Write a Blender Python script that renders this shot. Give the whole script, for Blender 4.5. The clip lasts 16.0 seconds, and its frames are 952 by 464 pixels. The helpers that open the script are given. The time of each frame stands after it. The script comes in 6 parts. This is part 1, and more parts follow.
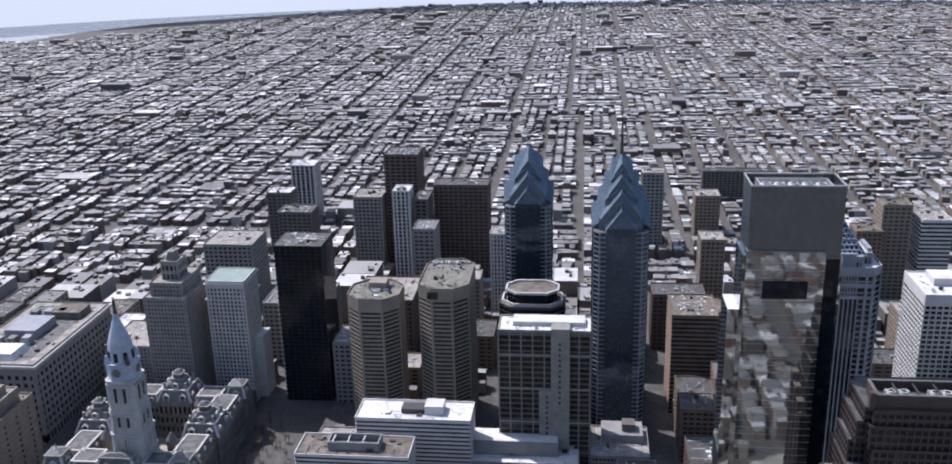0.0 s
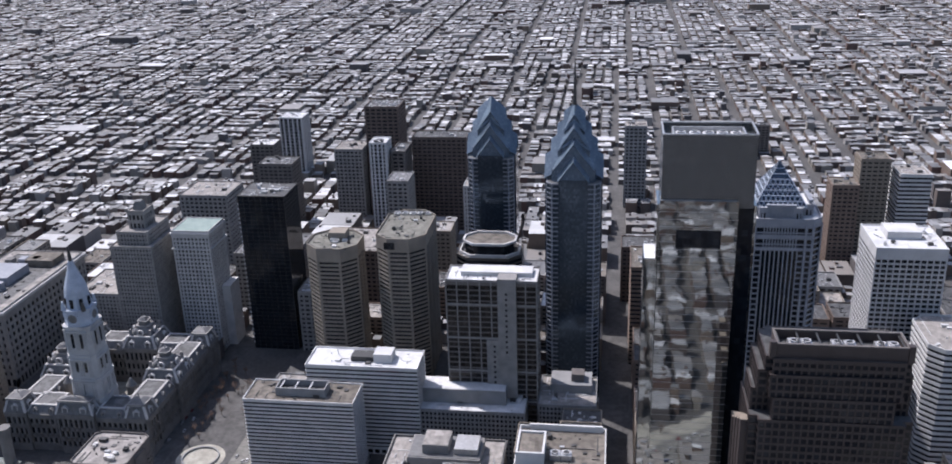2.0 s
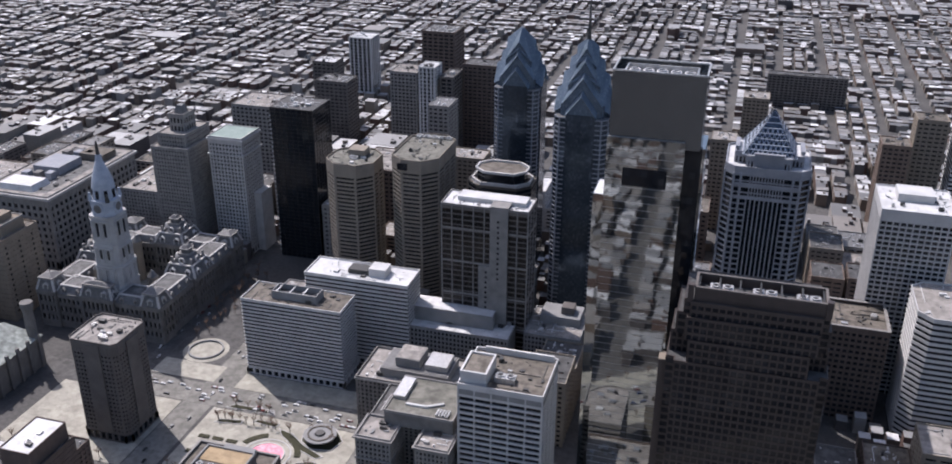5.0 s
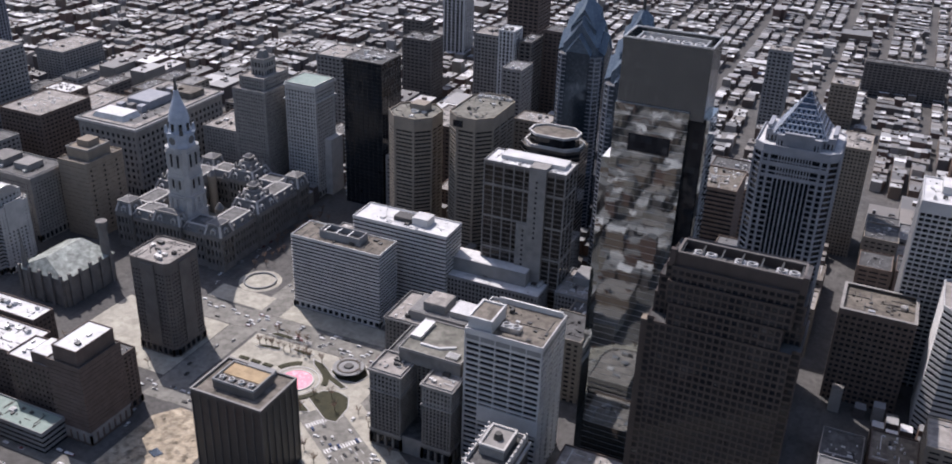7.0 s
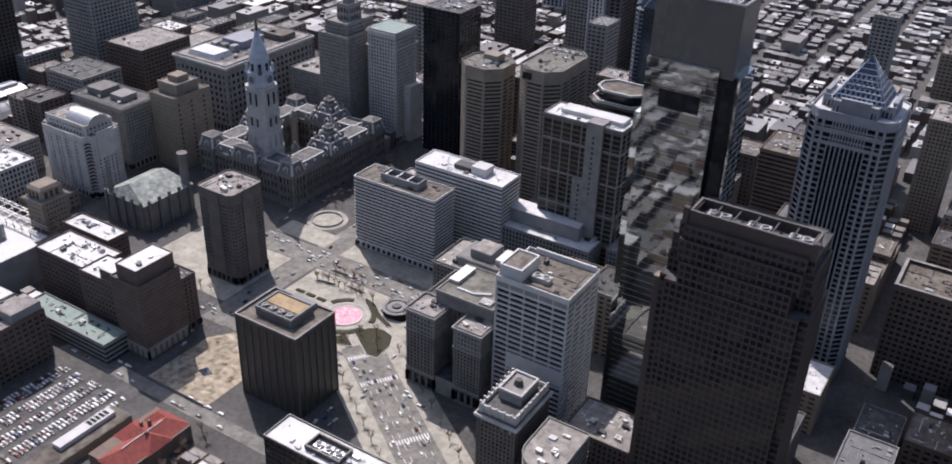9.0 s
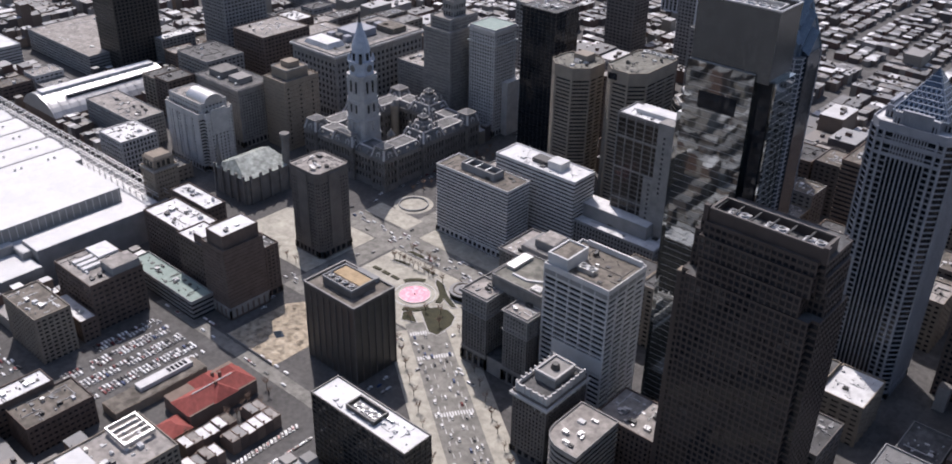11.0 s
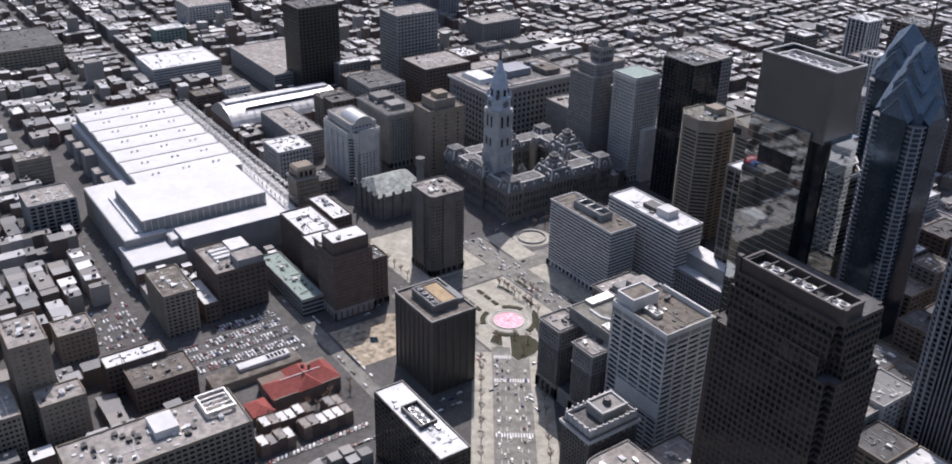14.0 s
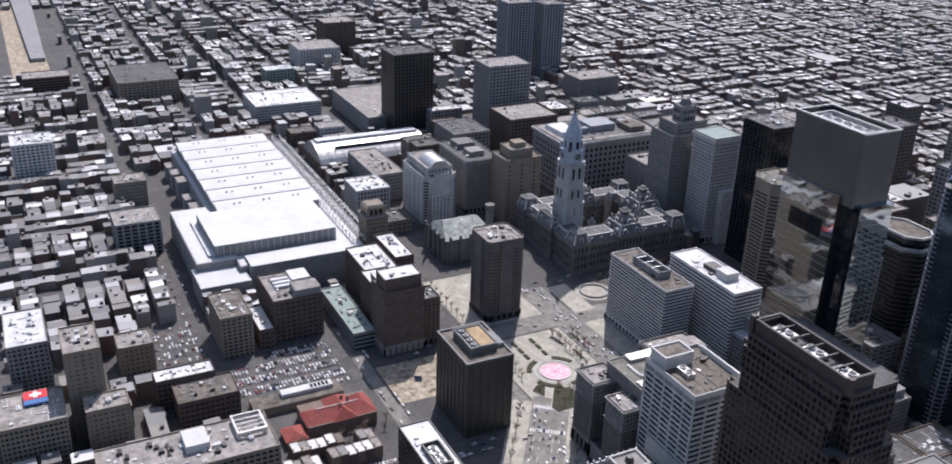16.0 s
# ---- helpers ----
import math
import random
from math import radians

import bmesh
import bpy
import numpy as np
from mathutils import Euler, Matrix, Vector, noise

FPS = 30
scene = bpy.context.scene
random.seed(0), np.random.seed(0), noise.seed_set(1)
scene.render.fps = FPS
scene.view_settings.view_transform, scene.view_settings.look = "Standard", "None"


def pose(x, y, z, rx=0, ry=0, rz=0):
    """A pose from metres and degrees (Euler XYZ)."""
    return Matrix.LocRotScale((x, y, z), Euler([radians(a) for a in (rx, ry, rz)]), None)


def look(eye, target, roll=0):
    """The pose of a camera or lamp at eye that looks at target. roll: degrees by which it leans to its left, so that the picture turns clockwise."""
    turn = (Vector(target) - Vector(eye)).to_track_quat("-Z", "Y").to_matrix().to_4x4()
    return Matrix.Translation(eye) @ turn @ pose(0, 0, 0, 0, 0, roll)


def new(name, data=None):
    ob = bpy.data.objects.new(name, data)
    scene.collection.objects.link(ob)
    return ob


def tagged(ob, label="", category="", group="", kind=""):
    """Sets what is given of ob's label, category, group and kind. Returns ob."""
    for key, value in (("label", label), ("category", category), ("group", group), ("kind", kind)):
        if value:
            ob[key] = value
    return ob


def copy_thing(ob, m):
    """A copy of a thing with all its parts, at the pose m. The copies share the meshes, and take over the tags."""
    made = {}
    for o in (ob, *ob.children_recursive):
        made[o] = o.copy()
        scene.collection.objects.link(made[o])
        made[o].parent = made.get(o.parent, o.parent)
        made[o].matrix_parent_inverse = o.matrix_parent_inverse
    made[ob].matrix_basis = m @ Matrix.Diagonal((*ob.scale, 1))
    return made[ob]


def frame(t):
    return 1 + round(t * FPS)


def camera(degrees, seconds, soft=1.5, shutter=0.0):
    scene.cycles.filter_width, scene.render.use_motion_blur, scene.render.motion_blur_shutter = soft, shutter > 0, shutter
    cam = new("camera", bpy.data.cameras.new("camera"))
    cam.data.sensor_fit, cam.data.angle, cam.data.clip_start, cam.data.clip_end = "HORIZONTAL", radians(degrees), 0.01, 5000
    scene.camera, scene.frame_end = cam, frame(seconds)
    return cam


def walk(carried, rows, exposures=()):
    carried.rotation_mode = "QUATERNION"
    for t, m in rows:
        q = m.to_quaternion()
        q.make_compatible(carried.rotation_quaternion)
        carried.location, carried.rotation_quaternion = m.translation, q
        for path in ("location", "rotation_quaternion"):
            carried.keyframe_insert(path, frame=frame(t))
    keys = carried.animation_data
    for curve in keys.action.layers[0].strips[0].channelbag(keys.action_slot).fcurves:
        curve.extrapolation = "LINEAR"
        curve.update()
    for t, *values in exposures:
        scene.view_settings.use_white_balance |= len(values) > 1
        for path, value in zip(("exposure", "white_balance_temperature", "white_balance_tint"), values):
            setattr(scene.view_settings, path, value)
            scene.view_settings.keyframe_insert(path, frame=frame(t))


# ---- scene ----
cam = camera(52.9, 16.0, soft=1.85)
PATH = [
    (0.0, pose(346.5, -624.3, 431.6, 71.65, 1.44, 6.27)),
    (0.5, pose(361.6, -623.8, 430.4, 71.14, 1.53, 6.55)),
    (1.0, pose(376.7, -623.1, 429.2, 70.56, 1.60, 6.91)),
    (1.5, pose(391.6, -622.1, 427.9, 69.85, 1.65, 7.35)),
    (2.0, pose(406.4, -620.8, 426.6, 69.08, 1.69, 7.97)),
    (2.5, pose(421.2, -618.9, 425.3, 68.23, 1.57, 8.79)),
    (3.0, pose(435.9, -616.7, 424.3, 67.45, 1.27, 9.85)),
    (3.5, pose(450.1, -614.1, 423.4, 66.77, 0.92, 11.23)),
    (4.0, pose(464.0, -611.4, 422.7, 66.10, 0.55, 12.71)),
    (6.5, pose(546.3, -624.7, 426.7, 64.05, -1.52, 22.31)),
    (7.0, pose(560.6, -622.9, 426.9, 63.35, -1.83, 24.43)),
    (7.5, pose(573.7, -618.9, 426.8, 62.56, -2.08, 26.29)),
    (8.0, pose(585.7, -613.7, 426.5, 61.75, -2.20, 28.16)),
    (8.5, pose(598.4, -609.7, 426.7, 61.06, -2.04, 30.29)),
    (9.0, pose(612.7, -606.9, 427.4, 60.57, -1.65, 32.52)),
    (11.5, pose(691.0, -594.3, 437.1, 60.67, -1.05, 43.98)),
    (12.0, pose(704.9, -588.6, 438.5, 60.95, -1.14, 46.26)),
    (12.5, pose(718.5, -582.5, 439.8, 61.31, -1.22, 48.57)),
    (13.0, pose(731.9, -575.8, 441.0, 61.72, -1.16, 50.84)),
    (13.5, pose(745.0, -568.2, 441.9, 62.24, -1.05, 53.12)),
    (14.0, pose(756.7, -559.2, 442.4, 62.85, -1.09, 55.37)),
    (14.5, pose(766.5, -549.0, 442.1, 63.52, -1.23, 57.53)),
    (15.0, pose(774.8, -538.1, 441.2, 64.25, -1.39, 59.62)),
    (15.5, pose(782.9, -527.0, 439.8, 65.07, -1.54, 61.59)),
    (16.0, pose(790.7, -515.7, 438.3, 65.96, -1.77, 63.55)),
]
walk(cam, PATH, [(0.0, 0.36, 6020, 18), (3.5, 0.25, 6170, 19), (7.0, 0.18, 6350, 20), (12.0, 0.14, 6400, 19), (16.0, 0.2, 6180, 18)])

# ---- light: high sun from the south-east, clear sky ----
SUN_AZ, SUN_EL = math.atan2(-0.82, 0.57), radians(54)
world = bpy.data.worlds.new("sky")
scene.world = world
world.use_nodes = True
wn = world.node_tree
sky = wn.nodes.new("ShaderNodeTexSky")
sky.sky_type, sky.sun_disc = "NISHITA", False
sky.sun_elevation, sky.sun_rotation = SUN_EL, SUN_AZ
sky.dust_density, sky.air_density = 2.0, 1.2
wn.links.new(sky.outputs[0], wn.nodes["Background"].inputs[0])
wn.nodes["Background"].inputs[1].default_value = 0.115
sun = new("sun", bpy.data.lights.new("sun", "SUN"))
sun.data.energy, sun.data.angle, sun.data.color = 4.3, radians(0.5), (1.0, 0.96, 0.9)
sun.matrix_world = look((math.sin(SUN_AZ) * math.cos(SUN_EL) * 900, math.cos(SUN_AZ) * math.cos(SUN_EL) * 900, math.sin(SUN_EL) * 900), (0, 0, 0))

rnd = random.Random(7)

# ---- materials ----
def surface(name, a, b, rough=0.8, scale=0.4, fine=4.0, bump=0.3, metal=0.0, spec=0.3, island=0.0, objvar=0.0, palette=None, patch=0.0):
    """Two colours mixed by noise at two scales; palette: colours picked per island or per object."""
    m = bpy.data.materials.new(name)
    m.use_nodes = True
    t = m.node_tree
    n, l = t.nodes, t.links
    p = n["Principled BSDF"]
    geo = n.new("ShaderNodeNewGeometry")
    info = n.new("ShaderNodeObjectInfo")
    n1, n2 = n.new("ShaderNodeTexNoise"), n.new("ShaderNodeTexNoise")
    n1.inputs["Scale"].default_value, n2.inputs["Scale"].default_value = scale, fine
    n1.inputs["Detail"].default_value, n2.inputs["Detail"].default_value = 5, 3
    l.new(geo.outputs["Position"], n1.inputs["Vector"])
    l.new(geo.outputs["Position"], n2.inputs["Vector"])
    mixf = n.new("ShaderNodeMath")
    mixf.operation = "MULTIPLY_ADD"
    mixf.inputs[1].default_value = 0.6
    l.new(n1.outputs[0], mixf.inputs[0])
    half = n.new("ShaderNodeMath")
    half.operation = "MULTIPLY"
    half.inputs[1].default_value = 0.4
    l.new(n2.outputs[0], half.inputs[0])
    l.new(half.outputs[0], mixf.inputs[2])
    ramp = n.new("ShaderNodeValToRGB")
    ramp.color_ramp.elements[0].position, ramp.color_ramp.elements[1].position = 0.35, 0.65
    ramp.color_ramp.elements[0].color, ramp.color_ramp.elements[1].color = (*a, 1), (*b, 1)
    l.new(mixf.outputs[0], ramp.inputs[0])
    out = ramp.outputs[0]
    if palette or island or objvar:
        src = geo.outputs["Random Per Island"] if (island or palette) and not objvar else info.outputs["Random"]
        pick = n.new("ShaderNodeValToRGB")
        pick.color_ramp.interpolation = "CONSTANT"
        cols = palette or [(1 - island, 1 - island, 1 - island), (1, 1, 1), (1 - island / 2,) * 3]
        if objvar and not palette:
            cols = [(1 - objvar * k / 5,) * 3 for k in range(6)]
        els = pick.color_ramp.elements
        for k, c in enumerate(cols):
            e = els[k] if k < len(els) else els.new(k / len(cols))
            e.position, e.color = k / len(cols), (*c, 1)
        l.new(src, pick.inputs[0])
        mul = n.new("ShaderNodeMix")
        mul.data_type, mul.blend_type = "RGBA", "MULTIPLY"
        mul.inputs["Factor"].default_value = 1.0
        l.new(out, mul.inputs["A"])
        l.new(pick.outputs[0], mul.inputs["B"])
        out = mul.outputs["Result"]
    if patch:
        vo = n.new("ShaderNodeTexVoronoi")
        vo.distance = "CHEBYCHEV"
        vo.inputs["Scale"].default_value = 0.13
        l.new(geo.outputs["Position"], vo.inputs["Vector"])
        lum = n.new("ShaderNodeSeparateColor")
        l.new(vo.outputs["Color"], lum.inputs[0])
        st = n.new("ShaderNodeTexNoise")
        st.inputs["Scale"].default_value, st.inputs["Detail"].default_value = 0.22, 6
        l.new(geo.outputs["Position"], st.inputs["Vector"])
        stain = n.new("ShaderNodeMapRange")
        stain.inputs["From Min"].default_value, stain.inputs["From Max"].default_value = 0.36, 0.56
        stain.inputs["To Min"].default_value, stain.inputs["To Max"].default_value = 1 - patch * 1.3, 1.0
        l.new(st.outputs[0], stain.inputs["Value"])
        cell = n.new("ShaderNodeMapRange")
        cell.inputs["To Min"].default_value, cell.inputs["To Max"].default_value = 1 - patch, 1.05
        l.new(lum.outputs[0], cell.inputs["Value"])
        both = n.new("ShaderNodeMath")
        both.operation = "MULTIPLY"
        l.new(stain.outputs[0], both.inputs[0])
        l.new(cell.outputs[0], both.inputs[1])
        mul2 = n.new("ShaderNodeMix")
        mul2.data_type, mul2.blend_type = "RGBA", "MULTIPLY"
        mul2.inputs["Factor"].default_value = 1.0
        l.new(out, mul2.inputs["A"])
        l.new(both.outputs[0], mul2.inputs["B"])
        out = mul2.outputs["Result"]
    l.new(out, p.inputs["Base Color"])
    p.inputs["Metallic"].default_value = metal
    p.inputs["Specular IOR Level"].default_value = spec
    rr = n.new("ShaderNodeMapRange")
    rr.inputs["To Min"].default_value, rr.inputs["To Max"].default_value = max(rough - 0.15, 0.02), min(rough + 0.15, 1)
    l.new(n1.outputs[0], rr.inputs["Value"])
    l.new(rr.outputs[0], p.inputs["Roughness"])
    if bump:
        bp = n.new("ShaderNodeBump")
        bp.inputs["Strength"].default_value, bp.inputs["Distance"].default_value = bump, 0.3
        l.new(n2.outputs[0], bp.inputs["Height"])
        l.new(bp.outputs[0], p.inputs["Normal"])
    return m


def glazing(name, a, b, rough=0.08, metal=0.0, pane=(1.5, 1.5, 1.9), tilt=0.02, spec=0.28, wave=0.0):
    """Window glass in panes: each pane has its own tint, gloss and a very small tilt."""
    m = bpy.data.materials.new(name)
    m.use_nodes = True
    t = m.node_tree
    n, l = t.nodes, t.links
    p = n["Principled BSDF"]
    geo = n.new("ShaderNodeNewGeometry")
    div = n.new("ShaderNodeVectorMath")
    div.operation = "DIVIDE"
    div.inputs[1].default_value = pane
    l.new(geo.outputs["Position"], div.inputs[0])
    fl = n.new("ShaderNodeVectorMath")
    fl.operation = "FLOOR"
    l.new(div.outputs[0], fl.inputs[0])
    wn_ = n.new("ShaderNodeTexWhiteNoise")
    wn_.noise_dimensions = "3D"
    l.new(fl.outputs[0], wn_.inputs["Vector"])
    ramp = n.new("ShaderNodeValToRGB")
    ramp.color_ramp.elements[0].color, ramp.color_ramp.elements[1].color = (*a, 1), (*b, 1)
    e = ramp.color_ramp.elements.new(0.8)
    e.color = tuple(x * 0.6 + y * 0.4 for x, y in zip((*a, 1), (*b, 1)))
    l.new(wn_.outputs["Value"], ramp.inputs[0])
    l.new(ramp.outputs[0], p.inputs["Base Color"])
    p.inputs["Metallic"].default_value, p.inputs["Roughness"].default_value = metal, rough
    p.inputs["Specular IOR Level"].default_value = spec
    sub = n.new("ShaderNodeVectorMath")
    sub.operation = "SUBTRACT"
    sub.inputs[1].default_value = (0.5, 0.5, 0.5)
    l.new(wn_.outputs["Color"], sub.inputs[0])
    sc = n.new("ShaderNodeVectorMath")
    sc.operation = "SCALE"
    sc.inputs["Scale"].default_value = tilt
    l.new(sub.outputs[0], sc.inputs[0])
    add = n.new("ShaderNodeVectorMath")
    add.operation = "ADD"
    l.new(geo.outputs["Normal"], add.inputs[0])
    l.new(sc.outputs[0], add.inputs[1])
    last = add.outputs[0]
    if wave:
        nz = n.new("ShaderNodeTexNoise")
        nz.inputs["Scale"].default_value, nz.inputs["Detail"].default_value = 0.12, 2
        l.new(geo.outputs["Position"], nz.inputs["Vector"])
        s2 = n.new("ShaderNodeVectorMath")
        s2.operation = "SUBTRACT"
        s2.inputs[1].default_value = (0.5, 0.5, 0.5)
        l.new(nz.outputs["Color"], s2.inputs[0])
        s3 = n.new("ShaderNodeVectorMath")
        s3.operation = "SCALE"
        s3.inputs["Scale"].default_value = wave
        l.new(s2.outputs[0], s3.inputs[0])
        a2 = n.new("ShaderNodeVectorMath")
        a2.operation = "ADD"
        l.new(last, a2.inputs[0])
        l.new(s3.outputs[0], a2.inputs[1])
        last = a2.outputs[0]
    nm = n.new("ShaderNodeVectorMath")
    nm.operation = "NORMALIZE"
    l.new(last, nm.inputs[0])
    l.new(nm.outputs[0], p.inputs["Normal"])
    return m


def grey(v, warm=0.0):
    return (v * (1 + warm), v, v * (1 - warm))


ASPHALT = surface("asphalt", grey(0.07, 0.03), grey(0.125, 0.03), 0.85, 0.05, 1.5, 0.2, patch=0.2)
GROUND = surface("city_ground", grey(0.05, 0.02), grey(0.11, 0.04), 0.85, 0.02, 0.3, 0.2)
PALEROAD = surface("worn_concrete_road", (0.165, 0.16, 0.145), (0.26, 0.252, 0.228), 0.85, 0.08, 1.2, 0.2, patch=0.2)
PAVING = surface("pale_paving", (0.30, 0.285, 0.24), (0.43, 0.41, 0.35), 0.8, 0.08, 1.2, 0.2, patch=0.14)
SANDY = surface("sandy_earth", (0.34, 0.28, 0.20), (0.52, 0.45, 0.35), 0.95, 0.15, 1.0, 0.5, patch=0.35)
LAWN = surface("winter_lawn", (0.025, 0.028, 0.016), (0.06, 0.055, 0.032), 0.95, 0.2, 2.0, 0.5)
WHITEPAINT = surface("white_marking", grey(0.6), grey(0.75), 0.7, 0.5, 3, 0.1)
LIMESTONE = surface("grey_limestone", grey(0.18, 0.03), grey(0.28, 0.05), 0.85, 0.15, 2.5, 0.4)
PATCHROOF = surface("worn_green_roof", (0.24, 0.27, 0.25), (0.46, 0.49, 0.45), 0.7, 0.15, 1.0, 0.3, patch=0.3)
PALESTONE = surface("pale_granite", grey(0.36, 0.02), grey(0.52, 0.03), 0.8, 0.12, 2.5, 0.3)
# Stone darkened to carry the shade of palace and classical north walls.
DARKSTONE = surface("shade_dark_stone", grey(0.12, 0.04), grey(0.20, 0.05), 0.85, 0.15, 2.5, 0.4)
TANCONC = surface("tan_concrete", (0.20, 0.173, 0.145), (0.28, 0.245, 0.20), 0.85, 0.1, 2, 0.3)
WHITECONC = surface("white_concrete", grey(0.44), grey(0.58, 0.01), 0.7, 0.1, 2, 0.2)
GREYCONC = surface("grey_concrete", grey(0.19), grey(0.28), 0.85, 0.1, 2, 0.3)
DARKCONC = surface("dark_brown_precast", (0.10, 0.09, 0.085), (0.16, 0.145, 0.135), 0.8, 0.1, 2, 0.3)
BRONZE = surface("black_bronze_panel", (0.035, 0.032, 0.03), (0.06, 0.055, 0.05), 0.45, 0.2, 2, 0.1, spec=0.5)
REDGRANITE = surface("dark_red_granite", (0.034, 0.026, 0.025), (0.06, 0.046, 0.043), 0.5, 0.15, 2, 0.15, spec=0.5)
BLUEGREY = surface("blue_grey_granite", (0.20, 0.21, 0.24), (0.29, 0.30, 0.33), 0.6, 0.15, 2, 0.2)
BRICK = surface("brown_brick", (0.14, 0.105, 0.085), (0.22, 0.165, 0.135), 0.9, 0.15, 3, 0.4)
DARKBRICK = surface("dark_brick", (0.09, 0.07, 0.06), (0.15, 0.115, 0.10), 0.9, 0.15, 3, 0.4)
TANBRICK = surface("tan_brick", (0.20, 0.168, 0.135), (0.27, 0.228, 0.182), 0.9, 0.15, 3, 0.4)
GRAVEL = surface("gravel_roof", grey(0.23, 0.07), grey(0.36, 0.08), 0.95, 0.12, 2.0, 0.5, patch=0.22)
OLIVEROOF = surface("olive_gravel_roof", (0.15, 0.147, 0.125), (0.245, 0.237, 0.205), 0.95, 0.12, 2, 0.5, patch=0.25)
BROWNROOF = surface("brown_gravel_roof", (0.14, 0.124, 0.104), (0.215, 0.192, 0.165), 0.95, 0.12, 2, 0.5, patch=0.3)
TANROOF = surface("tan_stone_roof", (0.34, 0.25, 0.15), (0.45, 0.34, 0.21), 0.95, 0.12, 2, 0.4, patch=0.15)
HALLROOF = surface("bright_white_membrane", grey(0.49), grey(0.56), 0.55, 0.03, 0.6, 0.05, patch=0.03)
WHITEROOF = surface("white_membrane_roof", grey(0.50), grey(0.66), 0.6, 0.1, 1.0, 0.1, patch=0.1)
DARKROOF = surface("tar_roof", grey(0.06), grey(0.13), 0.7, 0.1, 1.0, 0.3, patch=0.3)
SLATE = surface("grey_slate", grey(0.09), grey(0.17), 0.55, 0.3, 2.5, 0.4, spec=0.5)
REDTILE = surface("red_tile_roof", (0.20, 0.050, 0.042), (0.33, 0.09, 0.075), 0.8, 0.3, 3, 0.5)
COPPER = surface("green_copper", (0.17, 0.23, 0.21), (0.26, 0.32, 0.29), 0.7, 0.2, 2, 0.3)
TOWERSTONE = surface("cleaned_marble", grey(0.31), grey(0.47), 0.7, 0.1, 2, 0.3)
DECKSLATE = surface("weathered_roof_deck", grey(0.09), grey(0.18), 0.7, 0.1, 1, 0.3, patch=0.3)
BLUEPAINT = surface("pale_blue_iron", (0.30, 0.34, 0.41), (0.42, 0.47, 0.54), 0.6, 0.2, 2, 0.2)
STEEL = surface("galvanised_steel", grey(0.40), grey(0.60), 0.4, 0.6, 3, 0.2, metal=0.7)
DARKSTEEL = surface("dark_steel", grey(0.05), grey(0.10), 0.5, 0.6, 3, 0.2, metal=0.5)
BARK = surface("bark", (0.07, 0.055, 0.045), (0.13, 0.10, 0.08), 0.95, 1, 6, 0.4)
TWIGS = surface("brown_twigs", (0.11, 0.075, 0.055), (0.19, 0.13, 0.10), 0.95, 1, 5, 0.3)
PINK = surface("pink_dyed_water", (0.85, 0.22, 0.30), (0.95, 0.42, 0.48), 0.25, 0.4, 2, 0.3, spec=0.6)
BANNER = surface("painted_sign_blue", (0.05, 0.12, 0.30), (0.08, 0.18, 0.40), 0.6, 0.5, 3, 0.1)
SIGNRED = surface("painted_sign_red", (0.5, 0.03, 0.04), (0.6, 0.05, 0.06), 0.6, 0.5, 3, 0.1)
ROOFS = surface("mixed_far_roofs", grey(0.75), grey(1.0), 0.62, 0.05, 0.5, 0.0, spec=0.5, palette=[grey(0.14), grey(0.27), grey(0.17), grey(0.52), grey(0.20, 0.08), grey(0.13), grey(0.34), grey(0.23, 0.05), grey(0.15), grey(0.66), grey(0.18), grey(0.29), grey(0.15), grey(0.42), grey(0.17, 0.06)])
HOUSEWALL = surface("row_house_walls", grey(0.75), grey(1.0), 0.9, 0.05, 0.5, 0.0, palette=[(0.15, 0.10, 0.085), (0.20, 0.16, 0.13), (0.12, 0.10, 0.09), (0.27, 0.25, 0.22), (0.16, 0.12, 0.10), (0.11, 0.10, 0.10), (0.34, 0.32, 0.30)])
CARPAINT = surface("car_paint", grey(0.9), grey(1.0), 0.25, 2, 8, 0.0, spec=0.6, objvar=0.1, palette=[grey(0.75), grey(0.03), grey(0.35), grey(0.62), grey(0.7), (0.15, 0.02, 0.02), grey(0.09), (0.03, 0.06, 0.16), grey(0.8), grey(0.2), grey(0.48)])
RUBBER = surface("tyre_rubber", grey(0.02), grey(0.03), 0.9, 2, 8, 0.1)
GLASS = glazing("dark_window_glass", (0.008, 0.009, 0.012), (0.035, 0.038, 0.045))
BLACKGLASS = glazing("black_curtain_glass", (0.006, 0.008, 0.012), (0.02, 0.024, 0.03), 0.06, pane=(3, 3, 3.5))
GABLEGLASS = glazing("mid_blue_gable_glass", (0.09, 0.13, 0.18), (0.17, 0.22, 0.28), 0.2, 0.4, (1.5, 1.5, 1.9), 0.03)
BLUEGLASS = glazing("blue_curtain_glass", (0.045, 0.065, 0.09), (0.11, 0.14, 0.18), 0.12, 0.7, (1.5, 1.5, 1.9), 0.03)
# Slope glass kept paler than the gables: sunlit brightness is in its colour.
ROOFGLASS = glazing("sunlit_blue_roof_glass", (0.24, 0.31, 0.39), (0.36, 0.44, 0.52), 0.3, 0.2, (1.5, 1.5, 1.5), 0.03)
MIRRORGLASS = glazing("silver_mirror_glass", (0.36, 0.38, 0.375), (0.40, 0.42, 0.415), 0.03, 0.95, (1.5, 1.5, 4.2), 0.0012, wave=0.014)
BROWNGLASS = glazing("brown_grey_window_glass", (0.016, 0.014, 0.013), (0.055, 0.048, 0.043), 0.12, 0.1, (2.15, 2.15, 4.3), 0.02)
MATTEGLASS = glazing("grey_screen_glass", (0.13, 0.14, 0.145), (0.17, 0.18, 0.185), 0.16, 0.75, (1.5, 1.5, 4.2), 0.008)


